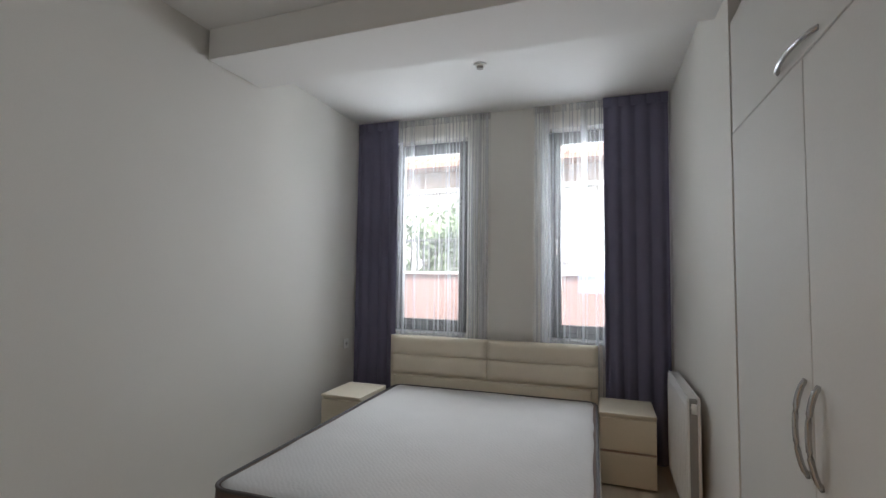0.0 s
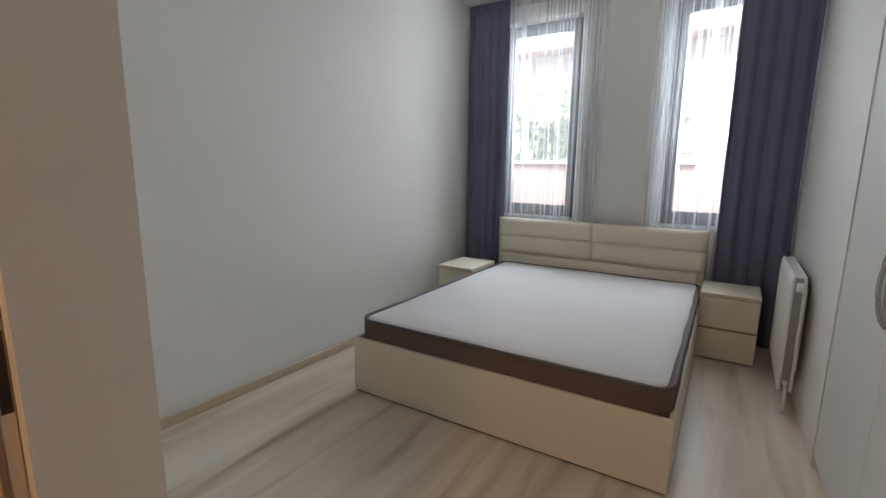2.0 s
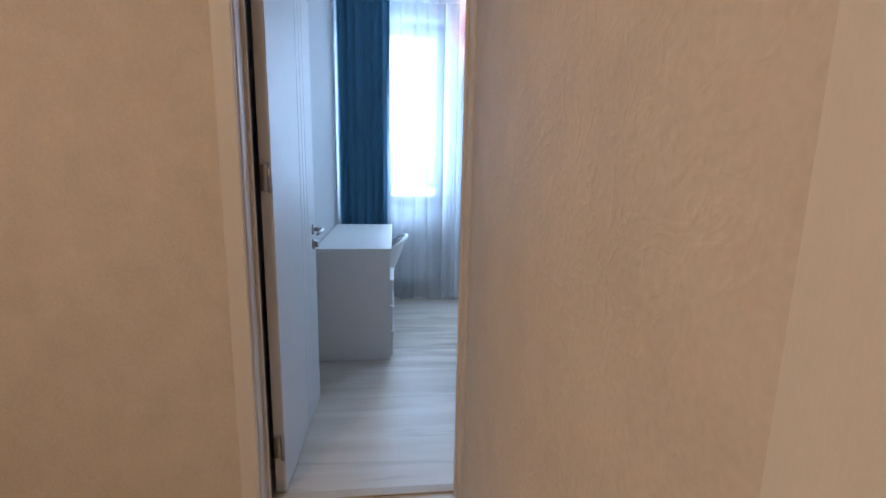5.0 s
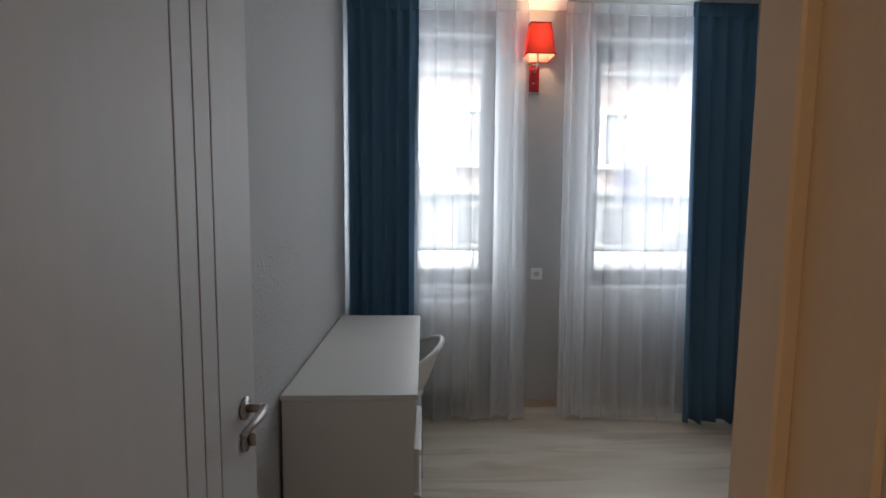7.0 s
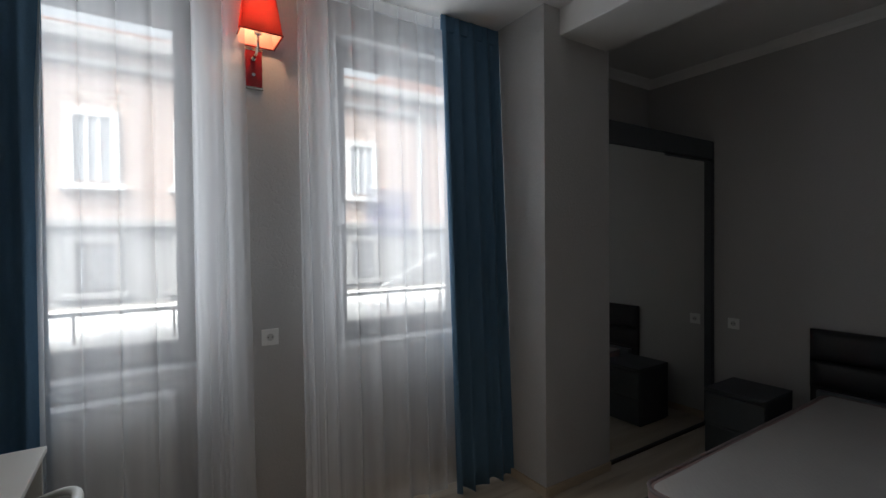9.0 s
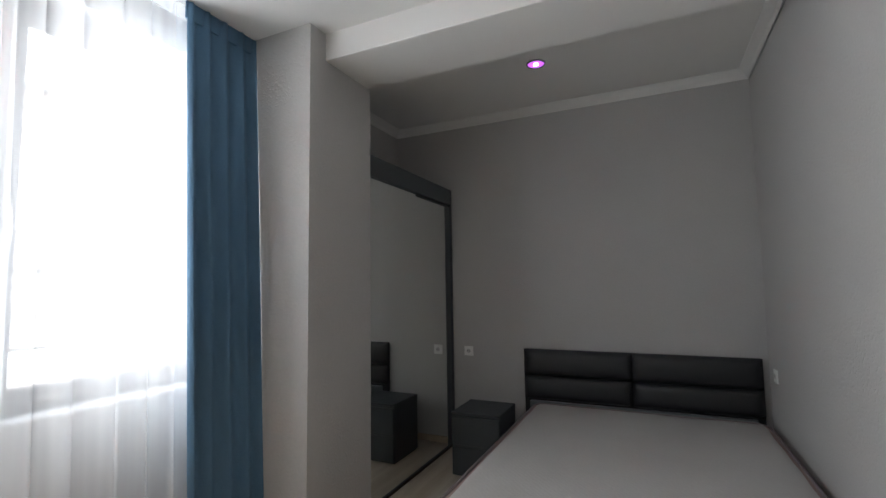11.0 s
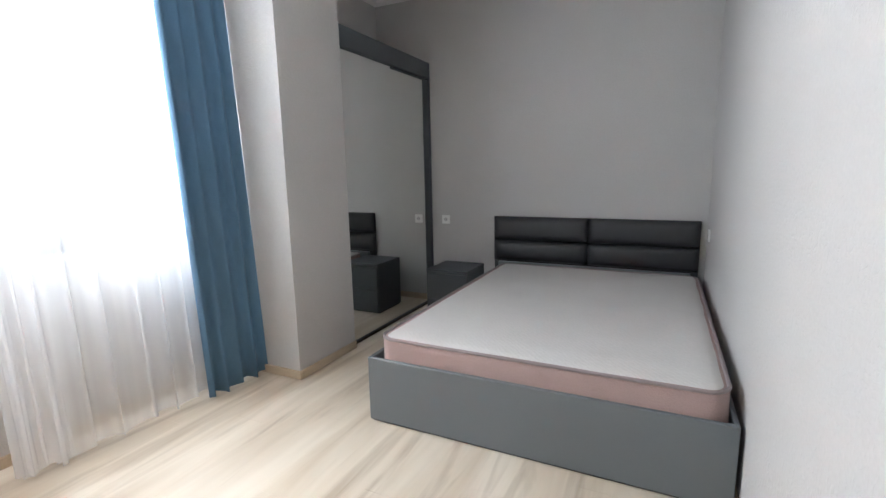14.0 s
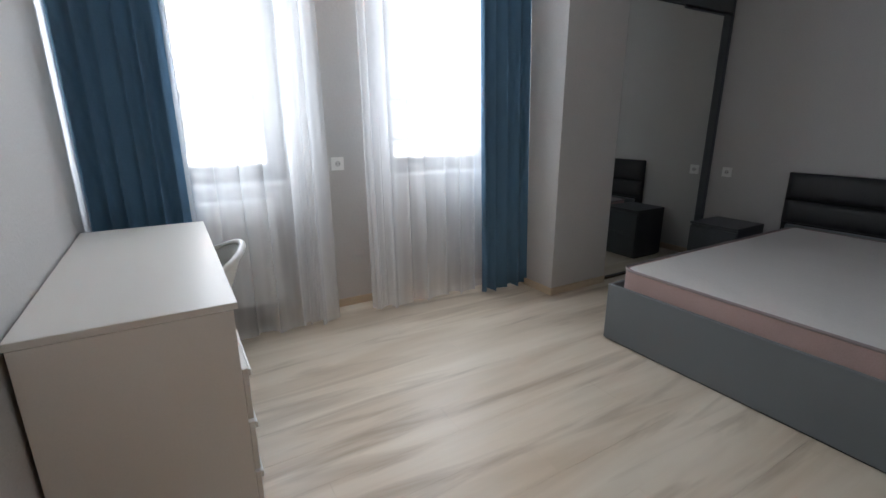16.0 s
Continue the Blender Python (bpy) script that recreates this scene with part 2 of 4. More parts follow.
ENAMEL = material("white_enamel", (0.85, 0.85, 0.84), 0.3, spread=0.02, bump=0.0)
PLASTIC = material("white_plastic", (0.85, 0.85, 0.83), 0.35, spread=0.02, bump=0.02)
DESK_WHITE = material("white_desk_board", (0.70, 0.68, 0.64), 0.4, spread=0.03, scale=2, grain=160, bump=0.04)
WARD_WHITE = material("white_wardrobe_board", (0.62, 0.605, 0.57), 0.68, spread=0.025, scale=2, grain=160, bump=0.03)
CHROME = material("chrome", (0.50, 0.50, 0.50), 0.18, metal=1.0, spread=0.03, bump=0.0)
STEEL = material("brushed_steel", (0.42, 0.39, 0.36), 0.32, metal=1.0, spread=0.08, bump=0.02)
DARK_METAL = material("dark_bronze", (0.06, 0.045, 0.035), 0.4, metal=0.8)
MIRROR = material("mirror_silver", (0.80, 0.82, 0.80), 0.0, metal=1.0, spread=0.0, bump=0.0)
MIRROR.node_tree.nodes["Principled BSDF"].inputs["Roughness"].default_value = 0.02
for link in list(MIRROR.node_tree.nodes["Principled BSDF"].inputs["Roughness"].links):
    MIRROR.node_tree.links.remove(link)
RED_SHADE = sheer_cloth("red_shade_fabric", (0.70, 0.12, 0.09), 0.97)
LINING = sheer_cloth("peach_lining", (0.85, 0.62, 0.50), 0.9)
RED_LAC = material("red_lacquer", (0.20, 0.008, 0.014), 0.25, spread=0.05, bump=0.0)
BULB = glow("warm_bulb", (1.0, 0.72, 0.5), 0.3)
VIOLET = glow("violet_spot_lens", (0.62, 0.14, 1.0), 0.13)
VIOLET_CORE = glow("violet_spot_core", (0.95, 0.75, 1.0), 1.2)
# socket white greyed by the shade of the round recess
SOCKET_WELL = material("shaded_socket_plastic", (0.58, 0.58, 0.57), 0.5, spread=0.03, bump=0.0)
# near-black for one seal, and for shade painted into holes and base gaps
HOLE_BLACK = material("black_seal_and_recess_shade", (0.03, 0.03, 0.03), 0.8)


def brickwork(name, colour, other, mortar):
    """Bonded brickwork on a facade that faces along x: courses 7.5 cm high."""
    m = material(name, colour, 0.9, spread=0.12, scale=2, grain=40, bump=0.1)
    n, l = m.node_tree.nodes, m.node_tree.links
    geo, cut, join, br = n.new("ShaderNodeNewGeometry"), n.new("ShaderNodeSeparateXYZ"), n.new("ShaderNodeCombineXYZ"), n.new("ShaderNodeTexBrick")
    l.new(geo.outputs["Position"], cut.inputs[0])
    l.new(cut.outputs["Y"], join.inputs["X"]), l.new(cut.outputs["Z"], join.inputs["Y"])
    l.new(join.outputs[0], br.inputs["Vector"])
    br.inputs["Scale"].default_value, br.inputs["Brick Width"].default_value, br.inputs["Row Height"].default_value = 1.0, 0.26, 0.1
    br.inputs["Mortar Size"].default_value, br.inputs["Mortar Smooth"].default_value = 0.014, 0.3
    br.inputs["Color1"].default_value, br.inputs["Color2"].default_value, br.inputs["Mortar"].default_value = (*colour, 1), (*other, 1), (*mortar, 1)
    mul = n["Principled BSDF"].inputs["Base Color"].links[0].from_node
    l.new(br.outputs["Color"], mul.inputs[0])
    bp = n.new("ShaderNodeBump")
    bp.inputs["Strength"].default_value, bp.inputs["Distance"].default_value = 0.5, 0.01
    bp.invert = True
    l.new(br.outputs["Fac"], bp.inputs["Height"]), l.new(bp.outputs[0], n["Principled BSDF"].inputs["Normal"])
    return m


BRICK = brickwork("pale_brick_facade", (0.40, 0.27, 0.21), (0.52, 0.37, 0.30), (0.55, 0.50, 0.46))
STUCCO = material("grey_stucco", (0.33, 0.32, 0.31), 0.9, spread=0.15, scale=1.2, grain=12, bump=0.1)
STONE = material("light_render", (0.66, 0.63, 0.60), 0.9, spread=0.08, scale=2)
TERRA = material("terracotta_parapet", (0.30, 0.19, 0.175), 0.85, spread=0.08, scale=2)
TIMBER = material("weathered_timber", (0.36, 0.27, 0.23), 0.8, spread=0.25, scale=6, grain=30, stretch=(6, 1, 1))
ROOF = material("roof_tiles", (0.25, 0.13, 0.09), 0.85, spread=0.15, scale=6)
PANE_DARK = material("far_pane", (0.38, 0.39, 0.41), 0.3, spread=0.2)
LILAC = sheer_cloth("lilac_film", (0.74, 0.75, 0.90), 0.42)
LILAC_DEEP = sheer_cloth("lilac_print", (0.62, 0.64, 0.90), 0.35)
ASPHALT = material("asphalt", (0.06, 0.06, 0.06), 0.9, spread=0.2, scale=1)
LEAF = material("leaves", (0.11, 0.14, 0.07), 0.7, spread=0.3, scale=4)
BARK = material("bark", (0.12, 0.09, 0.07), 0.9, spread=0.2)


# ---- mesh helpers ----
def box(bm, x0, x1, y0, y1, z0, z1, bevel=0.0, segments=2):
    """Adds a box between two corners to bm, its edges rounded by bevel."""
    r = bmesh.ops.create_cube(bm, size=1.0, matrix=Matrix.LocRotScale(((x0 + x1) / 2, (y0 + y1) / 2, (z0 + z1) / 2), None, (x1 - x0, y1 - y0, z1 - z0)))
    if bevel:
        edges = list({e for v in r["verts"] for e in v.link_edges})
        bmesh.ops.bevel(bm, geom=edges, offset=bevel, segments=segments, affect="EDGES", profile=0.5)
    return bm


def boxed(*args, **kw):
    return box(bmesh.new(), *args, **kw)


def tube(bm, points, radius, sides=10, closed=False):
    """Adds a round bar along points to bm."""
    pts = [Vector(p) for p in points]
    rings = []
    for i, p in enumerate(pts):
        a = pts[i - 1] if i or closed else p
        b = pts[(i + 1) % len(pts)] if i + 1 < len(pts) or closed else p
        d = (b - a).normalized()
        side = d.cross(Vector((0, 0, 1)))
        if side.length < 0.1:
            side = d.cross(Vector((0, 1, 0)))
        side.normalize()
        up = side.cross(d)
        r = radius[i] if isinstance(radius, (list, tuple)) else radius
        rings.append([bm.verts.new(p + (side * math.cos(k * math.tau / sides) + up * math.sin(k * math.tau / sides)) * r) for k in range(sides)])
    n = len(rings)
    for i in range(n if closed else n - 1):
        for k in range(sides):
            bm.faces.new((rings[i][k], rings[i][(k + 1) % sides], rings[(i + 1) % n][(k + 1) % sides], rings[(i + 1) % n][k]))
    if not closed:
        bm.faces.new(rings[0][::-1]), bm.faces.new(rings[-1])
    return bm


def disc(bm, centre, axis, radius, depth, sides=24, top=None):
    """Adds a short round cylinder, or a cone frustum, with its base at centre along axis to bm."""
    c, a = Vector(centre), Vector(axis).normalized()
    return tube(bm, [c, c + a * depth], [radius, radius if top is None else top], sides)


def mesh(name, bm, mat, smooth=False):
    bmesh.ops.recalc_face_normals(bm, faces=bm.faces)
    me = bpy.data.meshes.new(name)
    bm.to_mesh(me)
    bm.free()
    me.materials.append(mat)
    if smooth:
        for p in me.polygons:
            p.use_smooth = True
    return me


def part(name, bm, mat, parent, label="", smooth=False):
    ob = new(name, mesh(name, bm, mat, smooth))
    ob.parent = parent
    if label:
        ob["label"] = label
    return ob


def thing(name, label, category, group="", at=(0, 0, 0)):
    """An empty at a thing's base, to which its parts are given in the thing's own metres."""
    ob = new(name)
    ob.location = at
    ob.empty_display_size = 0.05
    return tagged(ob, label, category, group)


def setting(name, bm, mat, label, category, smooth=False):
    return tagged(new(name, mesh(name, bm, mat, smooth)), label, category, kind="structure")


def rounded_slab(x0, x1, y0, y1, z0, z1, corner, edge, steps=8):
    """A slab with rounded upright corners and softened rims, like a mattress."""
    bm = bmesh.new()
    rings = []
    for z, inset in [(z0, edge), (z0 + edge * 0.3, edge * 0.3), (z0 + edge, 0), (z1 - edge, 0), (z1 - edge * 0.3, edge * 0.3), (z1, edge)]:
        ring = []
        for cx, cy, a0 in ((x1 - corner, y1 - corner, 0), (x0 + corner, y1 - corner, 90), (x0 + corner, y0 + corner, 180), (x1 - corner, y0 + corner, 270)):
            for k in range(steps + 1):
                a = radians(a0 + 90 * k / steps)
                ring.append(bm.verts.new((cx + (corner - inset) * math.cos(a), cy + (corner - inset) * math.sin(a), z)))
        rings.append(ring)
    n = len(rings[0])
    for i in range(len(rings) - 1):
        for k in range(n):
            bm.faces.new((rings[i][k], rings[i][(k + 1) % n], rings[i + 1][(k + 1) % n], rings[i + 1][k]))
    bm.faces.new(rings[0][::-1]), bm.faces.new(rings[-1])
    return bm


def loop_points(x0, x1, y0, y1, z, corner, steps=8):
    pts = []
    for cx, cy, a0 in ((x1 - corner, y1 - corner, 0), (x0 + corner, y1 - corner, 90), (x0 + corner, y0 + corner, 180), (x1 - corner, y0 + corner, 270)):
        for k in range(steps + 1):
            a = radians(a0 + 90 * k / steps)
            pts.append((cx + corner * math.cos(a), cy + corner * math.sin(a), z))
    return pts


def folds(a0, a1, b, z0, z1, waves, depth, seed, along="x", flare=0.0, spread=0.0, thick=0.003, start=0.0, lap=0.0):
    """A hanging cloth from a0 to a1 along an axis, in uneven folds about the plane b, that open towards the hem."""
    rng = random.Random(seed)
    cols, rows = max(40, int(waves * (26 if lap else 14))), 2 if start else 22
    phases = [rng.uniform(-0.5, 0.5) for _ in range(int(waves) + 3)]
    amps = [rng.uniform(0.55, 1.25) for _ in range(int(waves) + 3)]
    bm = bmesh.new()
    grid = []
    for j in range(rows + 1):
        v = start + (1 - start) * j / rows
        z = z1 + (z0 - z1) * v
        line = []
        for i in range(cols + 1):
            u = i / cols
            w = u * waves
            k = int(w)
            f = w - k
            amp = amps[k] * (1 - f) + amps[k + 1] * f
            ph = phases[k] * (1 - f) + phases[k + 1] * f
            grow = 0.55 + 0.45 * v ** 0.7
            off = depth * amp * grow * math.sin(math.tau * (w + 0.35 * ph + 0.12 * ph * v)) + 0.12 * depth * math.sin(math.tau * 2.3 * w + 5 * ph) * v
            along_pos = a0 + (a1 - a0) * u + spread * (u - 0.5) * v + (0.35 * depth + lap * amp ** 2) * math.cos(math.tau * w + 2 * ph) * grow
            sag = 0.012 * math.sin(math.tau * w * 0.5 + ph) * v ** 6
            line.append(bm.verts.new((along_pos, b + off + flare * v, z + sag) if along == "x" else (b + off + flare * v, along_pos, z + sag)))
        grid.append(line)
    for j in range(rows):
        for i in range(cols):
            bm.faces.new((grid[j][i], grid[j][i + 1], grid[j + 1][i + 1], grid[j + 1][i]))
    if thick:
        bmesh.ops.recalc_face_normals(bm, faces=bm.faces)
        bmesh.ops.solidify(bm, geom=bm.faces[:], thickness=thick)
    return bm


def curtain(name, label, mat, tape_z, gathered=None, **kw):
    top = thing(name, label, "curtain")
    z1 = kw["z1"]
    part("cloth", folds(**kw), mat, top, smooth=True)
    if gathered:
        edge = dict(kw, a0=gathered[0], a1=gathered[1], b=kw["b"] + (-0.03 if kw.get("along") == "y" else -0.012), waves=4.5, depth=0.014, lap=0.018, seed=kw["seed"] + 50)
        part("gathered_edge", folds(**edge), mat, top, "closely gathered pleats", True)
    if not kw.get("thick", 1):
        out = dict(kw, b=kw["b"] + (0.0015 if kw.get("along") == "y" else -0.0015))
        part("hem", folds(**out, start=0.988), mat, top, "doubled hem", True)
    bm = bmesh.new()
    a0, a1, b = kw["a0"], kw["a1"], kw["b"]
    if kw.get("along", "x") == "x":
        box(bm, a0, a1, b - 0.006, b + 0.006, tape_z, z1 + 0.004, 0.002, 1)
    else:
        box(bm, b - 0.006, b + 0.006, a0, a1, tape_z, z1 + 0.004, 0.002, 1)
    part("heading_tape", bm, mat, top)
    return top


# ---- the large structure ----
H_A, H_B = 2.745, 2.75
BACK_B = 2.82
N_OUT = 4.58


def wall_with_openings(name, mat, label, along, a0, a1, b0, b1, z1, holes):
    """A wall along an axis from a0 to a1, between b0 and b1 thick, with holes (a, a, z, z)."""
    bm = bmesh.new()

    def piece(p0, p1, q0, q1):
        if p1 - p0 > 1e-4 and q1 - q0 > 1e-4:
            box(bm, *((p0, p1, b0, b1) if along == "x" else (b0, b1, p0, p1)), q0, q1)
    at = a0
    for h0, h1, s, t in sorted(holes):
        piece(at, h0, 0, z1), piece(h0, h1, 0, s), piece(h0, h1, t, z1)
        at = h1
    piece(at, a1, 0, z1)
    return setting(name, bm, mat, label, "wall")


WIN_A = [(-1.905, -1.15, 0.845, 2.555), (-0.485, 0.27, 0.845, 2.555)]
WIN_B = [(-0.25, 0.685, 0.865, 2.58), (1.325, 2.26, 0.865, 2.58)]
wall_with_openings("wall_north_bedroom", WALL_A, "cream papered wall with two tall windows", "x", -2.29, 1.1, 4.22, N_OUT, 2.9, WIN_A)
wall_with_openings("wall_west", WALL_B, "grey papered wall with two tall windows", "y", -0.45, 4.3, -5.42, -5.12, 2.95, WIN_B)
partition = wall_with_openings("wall_partition_cream", WALL_A, "cream papered partition wall beside the bed", "y", 0.58, 4.22, -2.232, -2.175, 2.9, [])
for v in partition.data.vertices:
    # it runs a little out of square towards the window
    if v.co.x > -2.2 and v.co.y > 4:
        v.co.x = -2.202
wall_with_openings("wall_partition_grey", WALL_B, "grey papered partition wall beside the bed", "y", 0.446, 4.2, -2.29, -2.233, 2.95, [])
DOOR_A, DOOR_B = (-0.811, 0.226, 0.0, 2.06), (-0.335, 0.445, 0.0, 2.06)
wall_with_openings("wall_door_cream", WALL_A, "cream papered wall with the bedroom door opening", "x", -2.175, 1.1, 0.461, 0.58, 2.9, [DOOR_A])
hall_north = wall_with_openings("wall_hall_north", WALL_H, "warm beige hall wall with a door opening", "x", -2.18, 1.7, 0.372, 0.46, 2.9, [DOOR_A])
for v in hall_north.data.vertices:
    # the plaster runs a little out of square towards the far corner
    if v.co.y < 0.40 and v.co.x < -0.82:
        v.co.y += 0.056 * (-0.811 - v.co.x) / 1.369
wall_with_openings("wall_hall_west", WALL_H, "warm beige hall wall with a door opening", "y", -1.7, 0.4455, -2.232, -2.18, 2.9, [DOOR_B])
wall_with_openings("wall_door_grey", WALL_B, "grey papered wall with a door opening", "y", -0.335, 0.446, -2.29, -2.233, 2.95, [(-0.335, 0.445, 0, 2.06)])
wall_with_openings("wall_south_grey", WALL_B, "grey papered wall behind the desk", "x", -5.12, -2.233, -0.45, -0.335, 2.95, [])
wall_with_openings("wall_north_grey", WALL_B, "grey papered wall behind the dark bed", "x", -5.12, -2.29, 4.2, 4.3, 2.95, [])
east = wall_with_openings("wall_east", WALL_A, "cream papered wall beside the radiator", "y", 2.625, 4.22, 0.4555, 1.1, 2.9, [])
for v in east.data.vertices:
    # it closes in a little towards the window
    if v.co.x < 0.5 and v.co.y > 4:
        v.co.x = 0.432
wall_with_openings("wall_niche", WALL_A, "cream wall behind the wardrobe", "y", 0.58, 2.625, 1.03, 1.1, 2.9, [])
wall_with_openings("wall_hall_east", WALL_H, "warm beige hall wall", "y", -1.7, 0.44, 1.6, 1.7, 2.9, [])
wall_with_openings("wall_hall_south", WALL_H, "warm beige hall wall", "x", -2.232, 1.7, -1.8, -1.7, 2.9, [])
wall_with_openings("column", WALL_B, "grey papered column beside the mirrored wardrobe", "y", 2.316, 2.872, -5.12, -4.536, 2.9, [])

setting("ceiling_cream", boxed(-2.29, 1.1, 0.461, 4.58, H_A, 2.92), CEIL, "white painted ceiling", "ceiling")
setting("ceiling_grey", boxed(-5.3, -2.233, -0.45, 2.44, H_B, 2.96), CEIL, "white painted ceiling", "ceiling")
setting("ceiling_bed_bay", boxed(-5.3, -2.233, 2.85, 4.3, BACK_B, 2.96), CEIL, "white painted ceiling over the bed", "ceiling")
setting("ceiling_hall", boxed(-2.232, 1.7, -1.8, 0.46, 2.62, 2.92), CEIL, "white hall ceiling", "ceiling")
setting("beam_cream", boxed(-2.175, 0.4555, 2.42, 2.85, 2.565, H_A, 0.004, 1), CEIL, "white painted ceiling beam", "beam")
setting("beam_grey", boxed(-5.12, -2.29, 2.44, 2.85, 2.598, 2.95, 0.004, 1), CEIL, "white painted ceiling beam", "beam")


def cornice(name, runs, z, size):
    bm = bmesh.new()
    for (x0, y0), (x1, y1), (nx, ny) in runs:
        prof = [(0, -size), (size * 0.12, -size), (size * 0.3, -size * 0.6), (size * 0.75, -size * 0.22), (size, -size * 0.1), (size, 0), (0, 0)]
        a = [bm.verts.new((x0 + nx * p, y0 + ny * p, z + q)) for p, q in prof]
        b = [bm.verts.new((x1 + nx * p, y1 + ny * p, z + q)) for p, q in prof]
        for k in range(len(prof)):
            bm.faces.new((a[k], a[(k + 1) % len(prof)], b[(k + 1) % len(prof)], b[k]))
        bm.faces.new(a), bm.faces.new(b[::-1])
    return setting(name, bm, CEIL, "white moulded cornice under the ceiling", "cornice")


cornice("cornice", [((-5.12, 4.2), (-2.29, 4.2), (0, -1)), ((-2.29, 2.85), (-2.29, 4.2), (-1, 0)), ((-5.12, 2.85), (-5.12, 4.2), (1, 0))], BACK_B, 0.062)


def skirting(name, runs, h=0.055, d=0.014):
    bm = bmesh.new()
    for x0, x1, y0, y1 in runs:
        box(bm, x0, x1, y0, y1, 0, h, 0.004, 1)
    return setting(name, bm, BEIGE_SKIRT, "pale oak skirting board", "skirting")


skirting("baseboard_cream", [(-2.175, -2.161, 0.58, 4.22), (-2.161, -0.90, 0.58, 0.594), (-2.161, 0.455, 4.206, 4.22)])
skirting("baseboard_grey", [(-5.12, -5.106, -0.335, 2.316), (-5.106, -4.522, 2.302, 2.316), (-4.536, -4.522, 2.316, 2.872), (-2.304, -2.29, 0.49, 4.2), (-5.106, -2.30, -0.335, -0.321), (-4.52, -2.304, 4.186, 4.2)])
skirting("baseboard_hall", [(-2.18, -2.166, -1.7, -0.37)], 0.06)


# floors: a dark underlay with separate boards laid along y
def planked_floor(name, label, x0, x1, y0, y1, seed, top=0.0, mat=OAK):
    base = setting(name, boxed(x0, x1, y0, y1, -0.08, top - 0.009), JOINT, label, "floor")
    rng = random.Random(seed)
    wide, long, gap = 0.19, 1.28, 0.0001
    meshes = {}
    x, row = x0, 0
    while x < x1 - 0.01:
        w = min(wide, x1 - x)
        y = y0 - (row * 0.43 % 1.0) * long
        while y < y1 - 0.01:
            a, b = max(y, y0), min(y + long, y1)
            if b - a > 0.02:
                key = (round(w, 3), round(b - a, 3))
                if key not in meshes:
                    meshes[key] = mesh("plank", boxed(gap, w - gap, gap, b - a - gap, -0.008, 0.0, 0.0004, 1), mat)
                p = new("plank", meshes[key])
                p.parent = base
                p.location = (x, a, top + rng.uniform(-0.0002, 0.0002))
            y += long
        x, row = x + wide, row + 1
    return base


# ---- windows ----
def window(name, label, along, a0, a1, z0, z1, plane, inward, board):
    """A tall single-sash window: outer frame, sash, pane and an inner window board. plane: where the frame's middle lies."""
    top = tagged(thing(name, label, "window"), kind="structure")

    def bar(bm, p0, p1, q0, q1, d0, d1, bevel=0.004):
        lo, hi = sorted((plane + d0 * inward, plane + d1 * inward))
        box(bm, *((p0, p1, lo, hi) if along == "x" else (lo, hi, p0, p1)), q0, q1, bevel, 1)
    for nm, inset, wid, d0, d1 in (("window_frame", 0.0, 0.055, -0.035, 0.03), ("sash", 0.045, 0.062, -0.02, 0.045)):
        bm = bmesh.new()
        p0, p1, q0, q1 = a0 + inset, a1 - inset, z0 + inset, z1 - inset
        bar(bm, p0, p0 + wid, q0, q1, d0, d1), bar(bm, p1 - wid, p1, q0, q1, d0, d1)
        bar(bm, p0 + wid, p1 - wid, q0, q0 + wid, d0, d1), bar(bm, p0 + wid, p1 - wid, q1 - wid, q1, d0, d1)
        part(nm, bm, FRAME_DARK, top)
    bm = bmesh.new()
    bar(bm, a0 + 0.10, a1 - 0.10, z0 + 0.10, z1 - 0.10, -0.004, 0.004, 0)
    pane = part("pane", bm, GLASS, top, "clear window pane")
    pane.visible_shadow = False
    bm = bmesh.new()
    bar(bm, a0 + 0.02, a1 - 0.02, z0 - 0.02, z0 + 0.005, 0.031, board, 0.006)
    part("window_sill", bm, SILL, top, "grey inner window board")
    bm = bmesh.new()
    m0 = z0 + (z1 - z0) * 0.45
    bar(bm, a0 + 0.065, a0 + 0.085, m0, m0 + 0.05, 0.046, 0.056), bar(bm, a0 + 0.068, a0 + 0.082, m0 - 0.09, m0 + 0.03, 0.057, 0.07)
    part("window_handle", bm, CHROME, top)
    return top


for i, (a0, a1, z0, z1) in enumerate(WIN_A):
    window("window_%d" % (i + 1), "tall anthracite framed window behind a voile curtain", "x", a0, a1, z0, z1, 4.37, -1, 0.17)
for i, (a0, a1, z0, z1) in enumerate(WIN_B):
    window("window_%d" % (i + 3), "tall anthracite framed window behind a white voile curtain", "y", a0, a1, z0, z1, -5.29, 1, 0.165)


